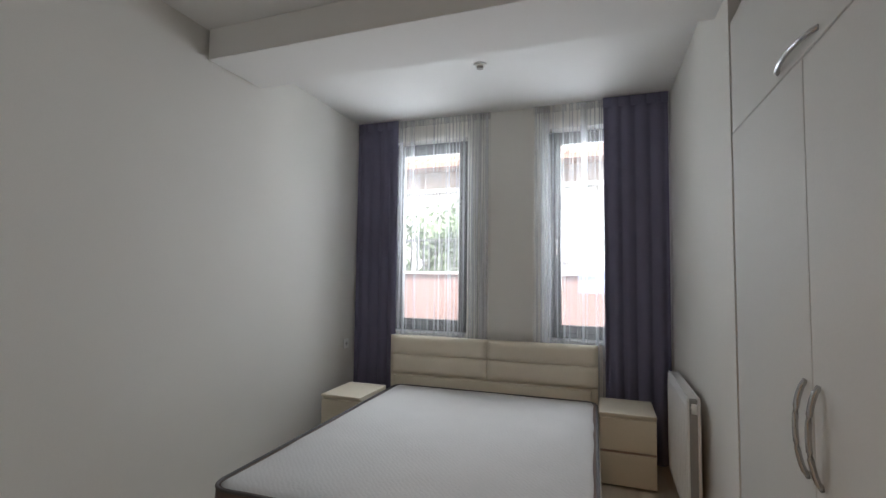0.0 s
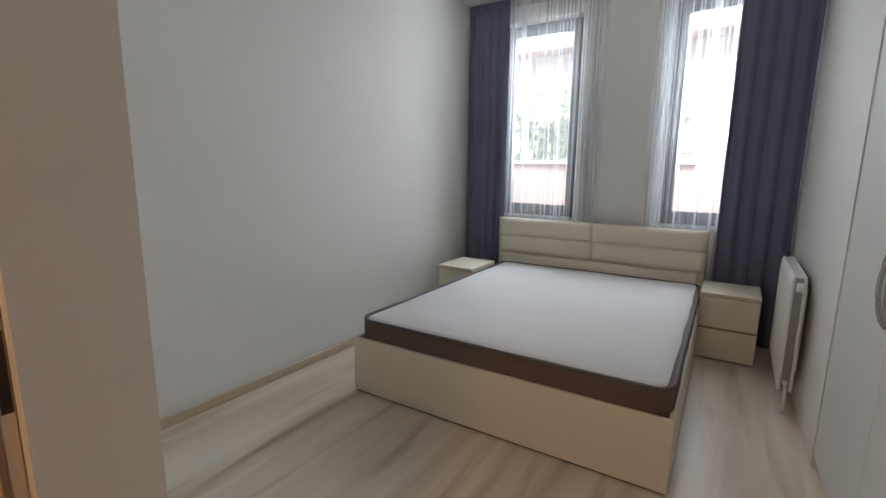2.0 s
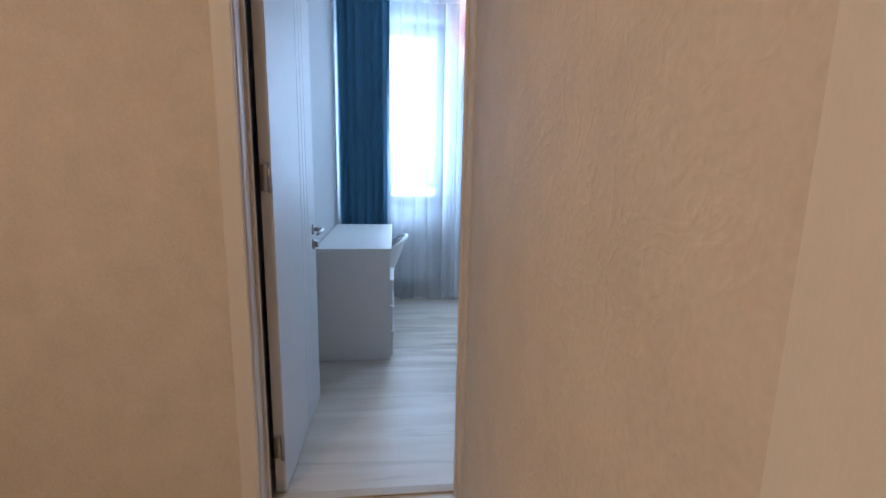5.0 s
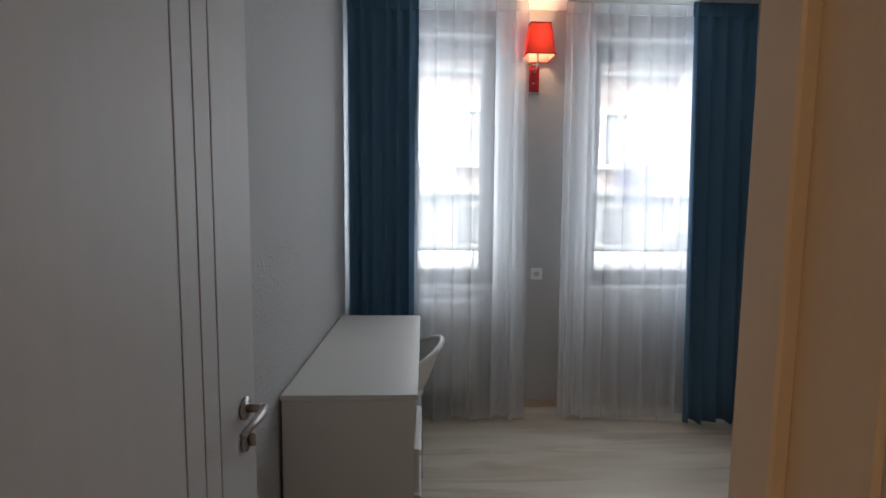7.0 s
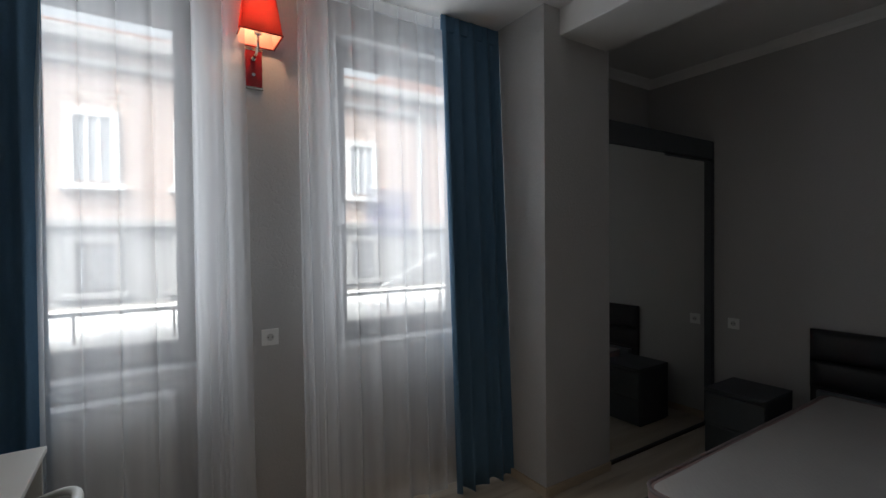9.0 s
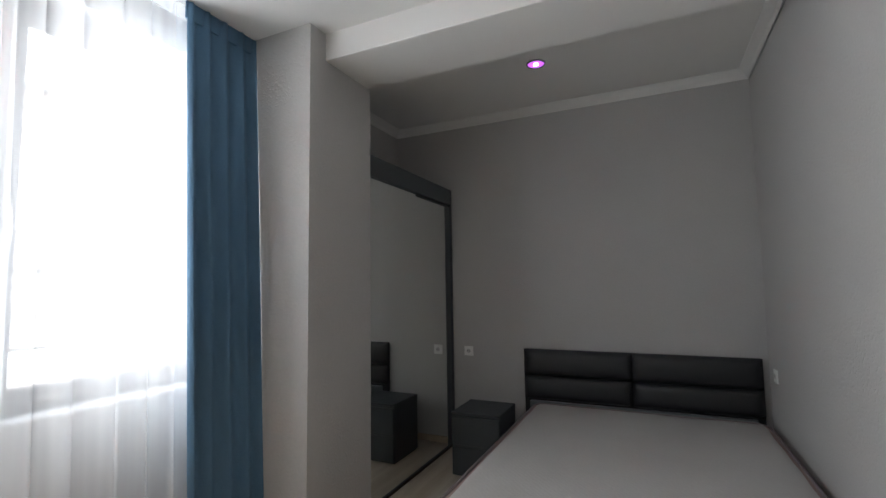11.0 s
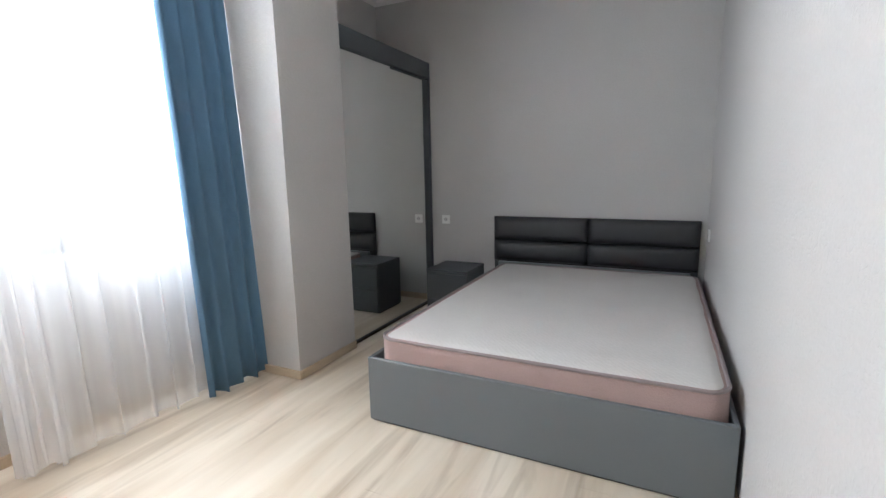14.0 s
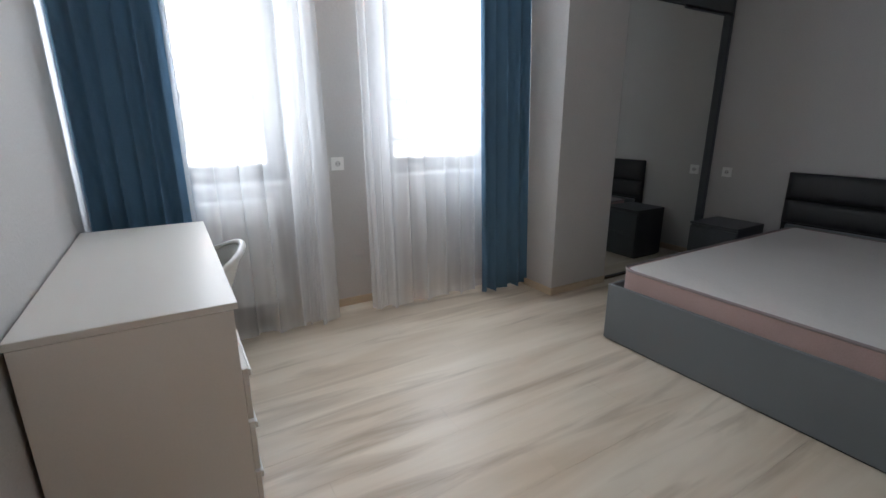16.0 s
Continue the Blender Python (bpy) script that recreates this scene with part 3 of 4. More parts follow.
# ---- doors ----
def door_frame_b():
    top = tagged(thing("door_frame", "ivory wooden door frame of the grey bedroom", "door frame"), kind="structure")
    y0, y1, zt = -0.30, 0.417, 2.03
    part("jamb", boxed(-2.292, -2.178, y0 - 0.035, y0, 0, zt, 0.003, 1), DOOR_TRIM, top)
    part("jamb", boxed(-2.292, -2.178, y1, y1 + 0.0275, 0, zt, 0.003, 1), DOOR_TRIM, top)
    part("head", boxed(-2.292, -2.178, y0 - 0.035, y1 + 0.033, zt, zt + 0.03, 0.003, 1), DOOR_TRIM, top)
    part("casing", boxed(-2.178, -2.163, y0 - 0.068, y0 - 0.004, 0, zt + 0.06, 0.005), DOOR_TRIM, top)
    part("casing", boxed(-2.178, -2.163, y1 + 0.001, y1 + 0.015, 0, zt + 0.06, 0.003), DOOR_TRIM, top)
    part("casing", boxed(-2.178, -2.163, y0 - 0.068, y1 + 0.015, zt + 0.06, zt + 0.12, 0.005), DOOR_TRIM, top)
    part("stop", boxed(-2.25, -2.235, y1 - 0.012, y1 + 0.001, 0, zt, 0.002, 1), DOOR_TRIM, top)
    part("stop", boxed(-2.25, -2.235, y0 - 0.001, y0 + 0.012, 0, zt, 0.002, 1), DOOR_TRIM, top)
    part("seal", boxed(-2.258, -2.2505, y0 - 0.0005, y0 + 0.010, 0, zt), HOLE_BLACK, top, "black rubber seal")
    part("threshold", boxed(-2.30, -2.255, y0, y1, 0.0005, 0.006, 0.002, 1), BEIGE_SKIRT, top, "oak threshold strip")
    return top


def door_leaf_b():
    # hinged at the south jamb, swung into the room along the wall
    top = tagged(thing("door_1", "open white laminate door with a steel lever handle", "door", at=(-2.298, -0.285, 0)), kind="structure")
    top.rotation_euler = (0, 0, radians(-1.0))
    w, th = 0.755, 0.04
    part("leaf", boxed(-w, 0, 0, th - 0.0035, 0.01, 2.02, 0.002, 1), DOOR_LEAF, top)
    edges = (-w, -0.575, -0.512, -0.446, 0.0)
    for a, b in zip(edges, edges[1:]):
        # the face is divided by three upright grooves
        part("face_panel", boxed(a + (0.0022 if a > -w else 0), b - (0.0022 if b < 0 else 0), th - 0.0033, th, 0.01, 2.02, 0.0018, 2), DOOR_LEAF, top)
    for z in (0.21, 1.225):
        bm = boxed(-0.002, 0.012, 0.004, 0.034, z - 0.045, z + 0.045, 0.002, 1)
        disc(bm, (0.012, 0.036, z - 0.05), (0, 0, 1), 0.008, 0.10, 12)
        part("hinge", bm, STEEL, top, "steel hinge", True)
    x, z = -w + 0.065, 0.95
    bm = disc(bmesh.new(), (x, th, z), (0, 1, 0), 0.026, 0.008)
    disc(bm, (x, th + 0.008, z), (0, 1, 0), 0.010, 0.04, 16)
    tube(bm, [(x - 0.004, th + 0.046, z), (x + 0.03, th + 0.052, z), (x + 0.075, th + 0.05, z - 0.002), (x + 0.12, th + 0.046, z - 0.006)], [0.011, 0.011, 0.009, 0.007], 12)
    part("door_handle", bm, STEEL, top, "brushed steel lever handle", True)
    bm = disc(bmesh.new(), (x, th, z - 0.075), (0, 1, 0), 0.026, 0.008)
    box(bm, x - 0.004, x + 0.004, th + 0.008, th + 0.026, z - 0.09, z - 0.06, 0.003, 1)
    part("lock_rosette", bm, STEEL, top, "round steel lock rosette", True)
    return top


def door_frame_a():
    top = tagged(thing("door_frame", "ivory wooden door frame with a dark strike plate", "door frame"), kind="structure")
    xl, xr, zt = -0.75, 0.182, 2.03
    part("jamb", boxed(xl - 0.06, xl, 0.3706, 0.3895, 0, zt, 0.002, 1), DOOR_TRIM, top)
    # the reveal opens out a little towards the room
    bm = bmesh.new()
    foot = [(xl - 0.06, 0.39), (xl + 0.014, 0.39), (xl + 0.0165, 0.393), (-0.772, 0.5795), (xl - 0.06, 0.5795)]
    low, high = [bm.verts.new((x, y, 0)) for x, y in foot], [bm.verts.new((x, y, zt)) for x, y in foot]
    for k in range(len(foot)):
        m = (k + 1) % len(foot)
        bm.faces.new((low[k], low[m], high[m], high[k]))
    bm.faces.new(low[::-1]), bm.faces.new(high)
    part("reveal", bm, WALL_A, top, "pale papered door reveal")
    part("jamb", boxed(xr, xr + 0.044, 0.374, 0.5795, 0, zt, 0.003, 1), DOOR_TRIM, top)
    part("head", boxed(xl - 0.06, xr + 0.044, 0.374, 0.5795, zt + 0.001, zt + 0.03, 0.003, 1), DOOR_TRIM, top)
    # the strip's brown also stands for shade in the casing groove
    part("seal", boxed(xl - 0.003, xl + 0.0035, 0.3618, 0.3702, 0, zt, 0.001, 1), SEAL_BROWN, top, "brown seal strip with the casing groove's shade in its colour")
    part("casing", boxed(xl - 0.1, xl - 0.004, 0.357, 0.3704, 0, zt + 0.1, 0.0012, 1), DOOR_TRIM, top)
    part("casing", boxed(xr + 0.012, xr + 0.10, 0.357, 0.3702, 0, zt + 0.1, 0.005), DOOR_TRIM, top)
    part("casing", boxed(xl - 0.0035, xr + 0.0115, 0.357, 0.3702, zt + 0.01, zt + 0.1, 0.005), DOOR_TRIM, top)
    strike = part("strike_plate", boxed(xl - 0.002, xl + 0.0012, 0.374, 0.3875, 0.925, 1.045, 0.001, 1), DARK_METAL, top, "dark metal strike plate")
    # flat black pieces draw the shade inside the latch openings
    for z in (0.958, 1.008):
        part("latch_hole", boxed(xl + 0.0011, xl + 0.0018, 0.377, 0.385, z - 0.014, z + 0.014), HOLE_BLACK, strike)
    return top


door_frame_b(), door_leaf_b(), door_frame_a()


# ---- furniture shared by both bedrooms ----
def padded_headboard(top, x0, x1, y0, y1, rows, mat, puffed):
    """An upholstered headboard: a back panel and two columns of puffed pads."""
    part("back_panel", boxed(x0, x1, y0 + 0.035, y1, 0.05, rows[-1], 0.008), mat, top)
    mid = (x0 + x1) / 2
    for z0, z1 in zip(rows, rows[1:]):
        for a, b in ((x0, mid), (mid, x1)):
            nx, nz = 22, 8
            bm = bmesh.new()
            grid = []
            for j in range(nz + 1):
                line = []
                for i in range(nx + 1):
                    u, v = i / nx, j / nz
                    puff = (1 - abs(2 * u - 1) ** 9) ** 0.6 * (1 - abs(2 * v - 1) ** 3) ** 0.55
                    crease = 0.003 * noise.noise(Vector((u * 14 + a * 7, v * 3 + z0 * 9, 1))) * puff
                    line.append(bm.verts.new((a + (b - a) * u, y0 + 0.035 - puffed * puff + crease, z0 + (z1 - z0) * v)))
                grid.append(line)
            for j in range(nz):
                for i in range(nx):
                    bm.faces.new((grid[j][i], grid[j][i + 1], grid[j + 1][i + 1], grid[j + 1][i]))
            r = bmesh.ops.extrude_edge_only(bm, edges=[e for e in bm.edges if len(e.link_faces) == 1])
            for v in r["geom"]:
                if isinstance(v, bmesh.types.BMVert):
                    v.co.y = y0 + 0.05
            part("pad", bm, mat, top, smooth=True)


def bed(label, x0, x1, y0, y1, high, board, rows, head_x, head_y, leather):
    top = thing("bed", label, "bed")
    th = 0.02
    part("footboard", boxed(x0, x1, y0, y0 + th, 0.009, high, 0.003, 1), board, top)
    part("side_board", boxed(x0, x0 + th, y0 + th + 0.001, y1, 0.004, high, 0.003, 1), board, top)
    part("side_board", boxed(x1 - th, x1, y0 + th + 0.001, y1, 0.004, high, 0.003, 1), board, top)
    part("slat_base", boxed(x0 + th, x1 - th, y0 + th, y1, 0.18, 0.21), board, top)
    # black plinth puts the shade below the boards into colour
    part("shade_plinth", boxed(x0 + 0.01, x1 - 0.01, y0 + 0.01, y1, 0.0, 0.18), HOLE_BLACK, top)
    padded_headboard(top, *head_x, *head_y, rows, leather, 0.034 if rows[0] < 0.5 else 0.024)
    part("head_rail", boxed(head_x[0] + 0.05, head_x[1] - 0.05, y1 - 0.02, head_y[0] + 0.03, 0.2, rows[0] - 0.008, 0.006), board, top)
    return top


def lumpy(bm, z0, z1):
    """Lets the upright faces of a mattress border swell and wave a little."""
    upright = [e for e in bm.edges if abs(e.verts[0].co.z - e.verts[1].co.z) > 0.1]
    bmesh.ops.subdivide_edges(bm, edges=upright, cuts=5, use_grid_fill=True)
    longs = [e for e in bm.edges if e.calc_length() > 0.4 and abs(e.verts[0].co.z - e.verts[1].co.z) < 0.01]
    bmesh.ops.subdivide_edges(bm, edges=longs, cuts=24, use_grid_fill=True)
    bm.normal_update()
    mid, half = (z0 + z1) / 2, (z1 - z0) / 2
    for v in bm.verts:
        k = max(0.0, 1 - ((v.co.z - mid) / half) ** 2)
        n = Vector((v.normal.x, v.normal.y, 0))
        v.co += n * k * (0.002 + 0.004 * noise.noise(v.co * 7))
    return bm


def mattress(label, x0, x1, y0, y1, z0, z1, border, piping):
    top = thing("mattress", label, "mattress")
    part("border", lumpy(rounded_slab(x0, x1, y0, y1, z0, z1 - 0.012, 0.09, 0.014, 10), z0, z1), border, top, smooth=True)
    bm = bmesh.new()
    inset = 0.012
    nx, ny = 60, 76
    grid = []
    for j in range(ny + 1):
        line = []
        for i in range(nx + 1):
            u, v = i / nx, j / ny
            e = min(u, 1 - u, v, 1 - v)
            x, y = x0 + inset + (x1 - x0 - 2 * inset) * u, y0 + inset + (y1 - y0 - 2 * inset) * v
            cx, cy = min(max(x, x0 + 0.09), x1 - 0.09), min(max(y, y0 + 0.09), y1 - 0.09)
            d = Vector((x - cx, y - cy))
            if d.length > 0.07:
                d *= 0.07 / d.length
                x, y = cx + d.x, cy + d.y
            z = z1 - 0.014 + 0.018 * min(1, e * 14) ** 0.5 + 0.003 * noise.noise(Vector((x * 5, y * 5, z1)))
            line.append(bm.verts.new((x, y, z)))
        grid.append(line)
    for j in range(ny):
        for i in range(nx):
            bm.faces.new((grid[j][i], grid[j][i + 1], grid[j + 1][i + 1], grid[j + 1][i]))
    part("top_panel", bm, TICK_WHITE, top, "pale quilted ticking", True)
    part("piping", tube(bmesh.new(), loop_points(x0 + 0.003, x1 - 0.003, y0 + 0.003, y1 - 0.003, z1 - 0.012, 0.088), 0.008, 8, True), piping, top, "thin piped edge", True)
    part("piping", tube(bmesh.new(), loop_points(x0 + 0.004, x1 - 0.004, y0 + 0.004, y1 - 0.004, z0 + 0.016, 0.088), 0.0055, 8, True), piping, top, "thin piped edge", True)
    return top


def nightstand(label, w, d, h, mat, at, gap_mat, lip=0.0):
    """A two-drawer bedside cabinet; its front faces -y, its base corner lies at the origin."""
    top = thing("nightstand", label, "nightstand", at=at)
    part("carcass", boxed(0, w, 0.02, d, 0.012, h - 0.018, 0.002, 1), mat, top)
    part("top_board", boxed(-0.002, w + 0.002, 0.0, d, h - 0.018, h, 0.003, 1), mat, top)
    # shade at the cabinet's foot, put in as a black plinth
    part("shade_plinth", boxed(0.01, w - 0.01, 0.03, d - 0.01, 0, 0.012), HOLE_BLACK, top)
    half = (h - 0.03 - lip) / 2
    for z in (0.012, 0.012 + half):
        part("drawer_front", boxed(0.002, w - 0.002, 0.0, 0.019, z + 0.002, z + half - 0.014, 0.003, 1), mat, top)
    # on the cream cabinets this brown strip paints in the gap's shade
    part("gap_strip", boxed(0.004, w - 0.004, 0.006, 0.02, 0.012 + half - 0.0135, 0.012 + half + 0.001), gap_mat, top)
    return top


def socket(name, label, centre, normal, size=0.082, round_hole=True):
    top = thing(name, label, "wall socket", "wall sockets", at=centre)
    nx, ny = normal
    s = size / 2

    def slab(bm, half, d0, d1, bevel=0.003):
        if nx:
            lo, hi = sorted((nx * d0, nx * d1))
            box(bm, lo, hi, -half, half, -half, half, bevel)
        else:
            lo, hi = sorted((ny * d0, ny * d1))
            box(bm, -half, half, lo, hi, -half, half, bevel)
        return bm
    part("cover", slab(bmesh.new(), s, 0, 0.009), PLASTIC, top)
    a = Vector((nx, ny, 0))
    part("insert", disc(bmesh.new(), a * 0.008, a, 0.024, 0.003, 24), PLASTIC, top, smooth=False)
    # a flat disc; the recess's shade is put into its grey
    part("well", disc(bmesh.new(), a * 0.0105, a, 0.018, 0.001, 24), SOCKET_WELL, top, "shaded round socket well")
    t = Vector((-ny, nx, 0))
    # flat black discs draw the shade inside the pin holes
    for k in (-1, 1):
        part("pin_hole", disc(bmesh.new(), a * 0.0115 + t * 0.0095 * k, a, 0.0028, 0.0008, 10), HOLE_BLACK, top)
    return top


def radiator(label, w, h, at, turn, d=0.085, gap=0.018, near=-1):
    """A white panel radiator: its length along local x, its front towards -y, its base corner at the origin."""
    top = thing("radiator", label, "radiator", at=at)
    top.rotation_euler = (0, 0, radians(turn))
    end = 0 if near < 0 else w
    part("front_panel", boxed(0, w, 0, 0.014, 0, h - 0.01, 0.005), ENAMEL, top)
    for i in range(int(w / 0.055)):
        x = 0.03 + i * (w - 0.06) / max(1, int(w / 0.055) - 1)
        part("rib", boxed(x - 0.013, x + 0.013, -0.004, 0.002, 0.035, h - 0.045, 0.0035, 1), ENAMEL, top)
    part("back_panel", boxed(0, w, d - 0.014, d, 0, h - 0.01, 0.005), ENAMEL, top)
    # one box for the fins, with the gap's shade put into its grey
    part("convector", boxed(0.006, w - 0.006, 0.015, d - 0.015, 0.02, h - 0.012), SILL, top, "convector fins as one box, grey for the shaded gap")
    bm = bmesh.new()
    n = int(w / 0.025)
    for i in range(n):
        x = 0.01 + i * (w - 0.02) / n
        box(bm, x, x + 0.012, 0.012, d - 0.012, h - 0.008, h - 0.001)
    box(bm, 0, w, 0.004, 0.014, h - 0.01, h + 0.002, 0.002, 1), box(bm, 0, w, d - 0.014, d - 0.004, h - 0.01, h + 0.002, 0.002, 1)
    part("top_grille", bm, ENAMEL, top)
    for z in (0.05, h - 0.05):
        part("pipe_stub", tube(bmesh.new(), [(end + near * 0.02, d / 2, z), (end - near * 0.01, d / 2, z)], 0.013, 12), ENAMEL, top, smooth=True)
    bm = disc(bmesh.new(), (end + near * 0.028, d / 2, h - 0.07), (0, 0, 1), 0.015, 0.045, 16)
    part("valve", bm, PLASTIC, top, "white thermostatic valve", True)
    for x in (0.12, w - 0.12):
        part("bracket", boxed(x - 0.012, x + 0.012, d, d + gap, 0.08, h - 0.08), ENAMEL, top)
    part("pipe", tube(bmesh.new(), [(end + near * 0.02, d / 2, 0.05), (end + near * 0.03, d / 2, 0.02), (end + near * 0.03, d / 2, -at[2])], 0.008, 10), ENAMEL, top, smooth=True)
    return top


# ---- cream bedroom ----
# the bed stands a little askew to the wall
ASKEW = Matrix.Translation((-0.93, 4.08, 0)) @ pose(0, 0, 0, 0, 0, 1.05) @ Matrix.Translation((0.93, -4.08, 0))
bed("cream double bed with a padded leatherette headboard", -1.72, -0.087, 2.03, 4.06, 0.325, BED_CREAM, [0.515, 0.675, 0.832], (-1.785, -0.09), (4.06, 4.128), LEATHER_CREAM).matrix_world = ASKEW
mattress("white mattress with a brown border on the cream bed", -1.70, -0.10, 2.048, 4.045, 0.21, 0.441, TICK_BROWN, PIPING).matrix_world = ASKEW
nightstand("cream two-drawer nightstand beside the cream bed", 0.345, 0.39, 0.468, BED_CREAM, (-0.082, 3.69, 0), SEAL_BROWN)["group"] = "cream nightstands"
nightstand("cream two-drawer nightstand in the corner by the wall", 0.32, 0.42, 0.466, BED_CREAM, (-2.018, 3.40, 0), SEAL_BROWN)["group"] = "cream nightstands"
curtain("curtain", "dark purple curtain hanging to the floor in the corner", PURPLE, 2.66, a0=-2.188, a1=-1.79, b=4.155, z0=0.015, z1=2.735, waves=4, depth=0.017, seed=3)
curtain("curtain", "wide dark purple curtain beside the radiator", PURPLE, 2.66, a0=-0.045, a1=0.415, b=4.155, z0=0.015, z1=2.735, waves=4.6, depth=0.017, seed=4)
curtain("sheer_curtain", "thin grey voile curtain over a tall window", SHEER_A, 2.68, (-1.13, -0.95), a0=-1.86, a1=-0.945, b=4.19, z0=0.02, z1=2.735, waves=9, depth=0.008, seed=5, thick=0, lap=0.02)
curtain("sheer_curtain", "thin grey voile curtain pulled to the pier", SHEER_A, 2.68, (-0.58, -0.45), a0=-0.585, a1=-0.03, b=4.19, z0=0.02, z1=2.735, waves=7, depth=0.008, seed=6, thick=0, lap=0.02)
radiator("white panel radiator with a valve on the cream wall", 0.72, 0.625, (0.346, 3.84, 0.115), -90, 0.066, 0.019, 1)
socket("wall_socket", "white wall socket beside the purple curtain", (-2.175, 3.98, 0.745), (1, 0))


def bow_handle(a, b, out, lift, r=0.0075):
    """An arched bar between a and b, bowed out by lift."""
    a, b, o = Vector(a), Vector(b), Vector(out)
    pts = [a + (b - a) * (k / 14) + o * lift * math.sin(math.pi * k / 14) ** 0.6 for k in range(15)]
    return tube(bmesh.new(), pts, r, 10)


def cream_wardrobe(y0, y1, label):
    top = thing("wardrobe", label, "wardrobe", "white wardrobe units")
    xf, zt, seam = 0.46, 2.42, 1.95
    part("carcass", boxed(xf + 0.021, 1.02, y0, y1, 0.0, zt, 0.002, 1), WARD_WHITE, top)
    n = 2 if y1 - y0 > 0.8 else 1
    step = (y1 - y0) / n
    for k in range(n):
        a, b = y0 + k * step + 0.0015, y0 + (k + 1) * step - 0.0015
        door = part("door", boxed(xf, xf + 0.019, a, b, 0.06, seam - 0.0015, 0.0025, 1), WARD_WHITE, top)
        hy = (b - 0.04) if (k == 0 and n == 2) else (a + 0.04)
        part("handle", bow_handle((xf, hy, 0.83), (xf, hy, 1.085), (-1, 0, 0), 0.028), CHROME, door, "bowed chrome handle", True)
    up = part("upper_door", boxed(xf, xf + 0.019, y0 + 0.0015, y1 - 0.0015, seam + 0.0015, zt, 0.0025, 1), WARD_WHITE, top)
    mid = (y0 + y1) / 2 + 0.035
    part("handle", bow_handle((xf, mid - 0.14, 1.978), (xf, mid + 0.14, 1.978), (-1, 0, 0), 0.024), CHROME, up, "bowed chrome handle", True)
    return top


cream_wardrobe(1.21, 2.62, "tall white two-door wardrobe with bowed chrome handles")
cream_wardrobe(0.62, 1.208, "narrow white wardrobe unit with a chrome handle")

downlight = thing("downlight", "small white unlit ceiling downlight", "downlight", at=(-0.81, 3.325, H_A))
bm = disc(bmesh.new(), (0, 0, -0.012), (0, 0, 1), 0.045, 0.012, 28)
part("ring", bm, PLASTIC, downlight)
part("lens", disc(bmesh.new(), (0, 0, -0.028), (0, 0, 1), 0.022, 0.016, 20), STEEL, downlight)

# ---- grey bedroom ----
bed("grey double bed with a black padded headboard", -3.875, -2.308, 2.10, 4.115, 0.337, BOARD_GREY, [0.46, 0.64, 0.842], (-3.93, -2.335), (4.11, 4.185), LEATHER_DARK)
mattress("off-white mattress with a pink border on the grey bed", -3.83, -2.335, 2.122, 4.09, 0.21, 0.449, TICK_PINK, PIPING_GREY)
nightstand("anthracite two-drawer nightstand beside the grey bed", 0.36, 0.39, 0.45, BOARD_DARK, (-4.325, 3.585, 0), BOARD_DARK)


def mirror_wardrobe():
    top = thing("wardrobe", "anthracite wardrobe with two sliding mirror doors", "wardrobe")
    xb, xf, y0, y1, zt = -5.115, -4.56, 2.876, 4.186, 2.2
    part("carcass", boxed(xb, xf - 0.09, y0, y1, 0.0, zt, 0.003, 1), BOARD_DARK, top)
    part("side_panel", boxed(xf - 0.09, xf, y0, y0 + 0.02, 0, zt, 0.002, 1), BOARD_DARK, top)
    part("side_panel", boxed(xf - 0.09, xf, y1 - 0.03, y1, 0, zt, 0.002, 1), BOARD_DARK, top)
    part("fascia", boxed(xf - 0.089, xf - 0.002, y0 + 0.02, y1 - 0.03, 2.062, zt, 0.002, 1), BOARD_DARK, top)
    part("bottom_track", boxed(xf - 0.089, xf - 0.004, y0 + 0.02, y1 - 0.03, 0, 0.018, 0.002, 1), DARK_METAL, top)
    for a, b, d, z0, z1 in ((y0 + 0.021, 3.525, 0.004, 0.020, 2.06), (3.5252, y1 - 0.032, 0.0055, 0.020, 2.045)):
        door = part("sliding_door", boxed(xf - d - 0.028, xf - d - 0.008, a, b, z0, z1, 0.002, 1), BOARD_DARK, top)
        rim = 0.012
        right, left = (0.095, 0.0006) if b > 4 else (0.0006, 0.012)
        part("mirror", boxed(xf - d - 0.0079, xf - d - 0.004, a + left, b - right, z0 + rim, z1 - rim), MIRROR, door, "clear mirror glass")
        bm = bmesh.new()
        if left > 0.001:
            box(bm, xf - d - 0.0079, xf - d - 0.001, a, a + left - 0.0005, z0, z1)
        if right > 0.001:
            box(bm, xf - d - 0.0079, xf - d - 0.001, b - right + 0.0005, b, z0, z1)
        box(bm, xf - d - 0.0079, xf - d - 0.001, a + left, b - right, z0, z0 + rim - 0.0005, 0.001, 1), box(bm, xf - d - 0.0079, xf - d - 0.001, a + left, b - right, z1 - rim + 0.0005, z1, 0.001, 1)
        part("door_profile", bm, BOARD_DARK, door)
    return top


mirror_wardrobe()
curtain("curtain", "dark blue curtain hanging behind the desk", BLUE, 2.66, a0=-0.315, a1=0.135, b=-4.96, z0=0.015, z1=2.745, waves=6, depth=0.028, seed=11, along="y")
curtain("curtain", "dark blue curtain hanging beside the column", BLUE, 2.66, a0=1.90, a1=2.315, b=-4.94, z0=0.015, z1=2.745, waves=4.4, depth=0.028, seed=12, along="y", flare=0.12)
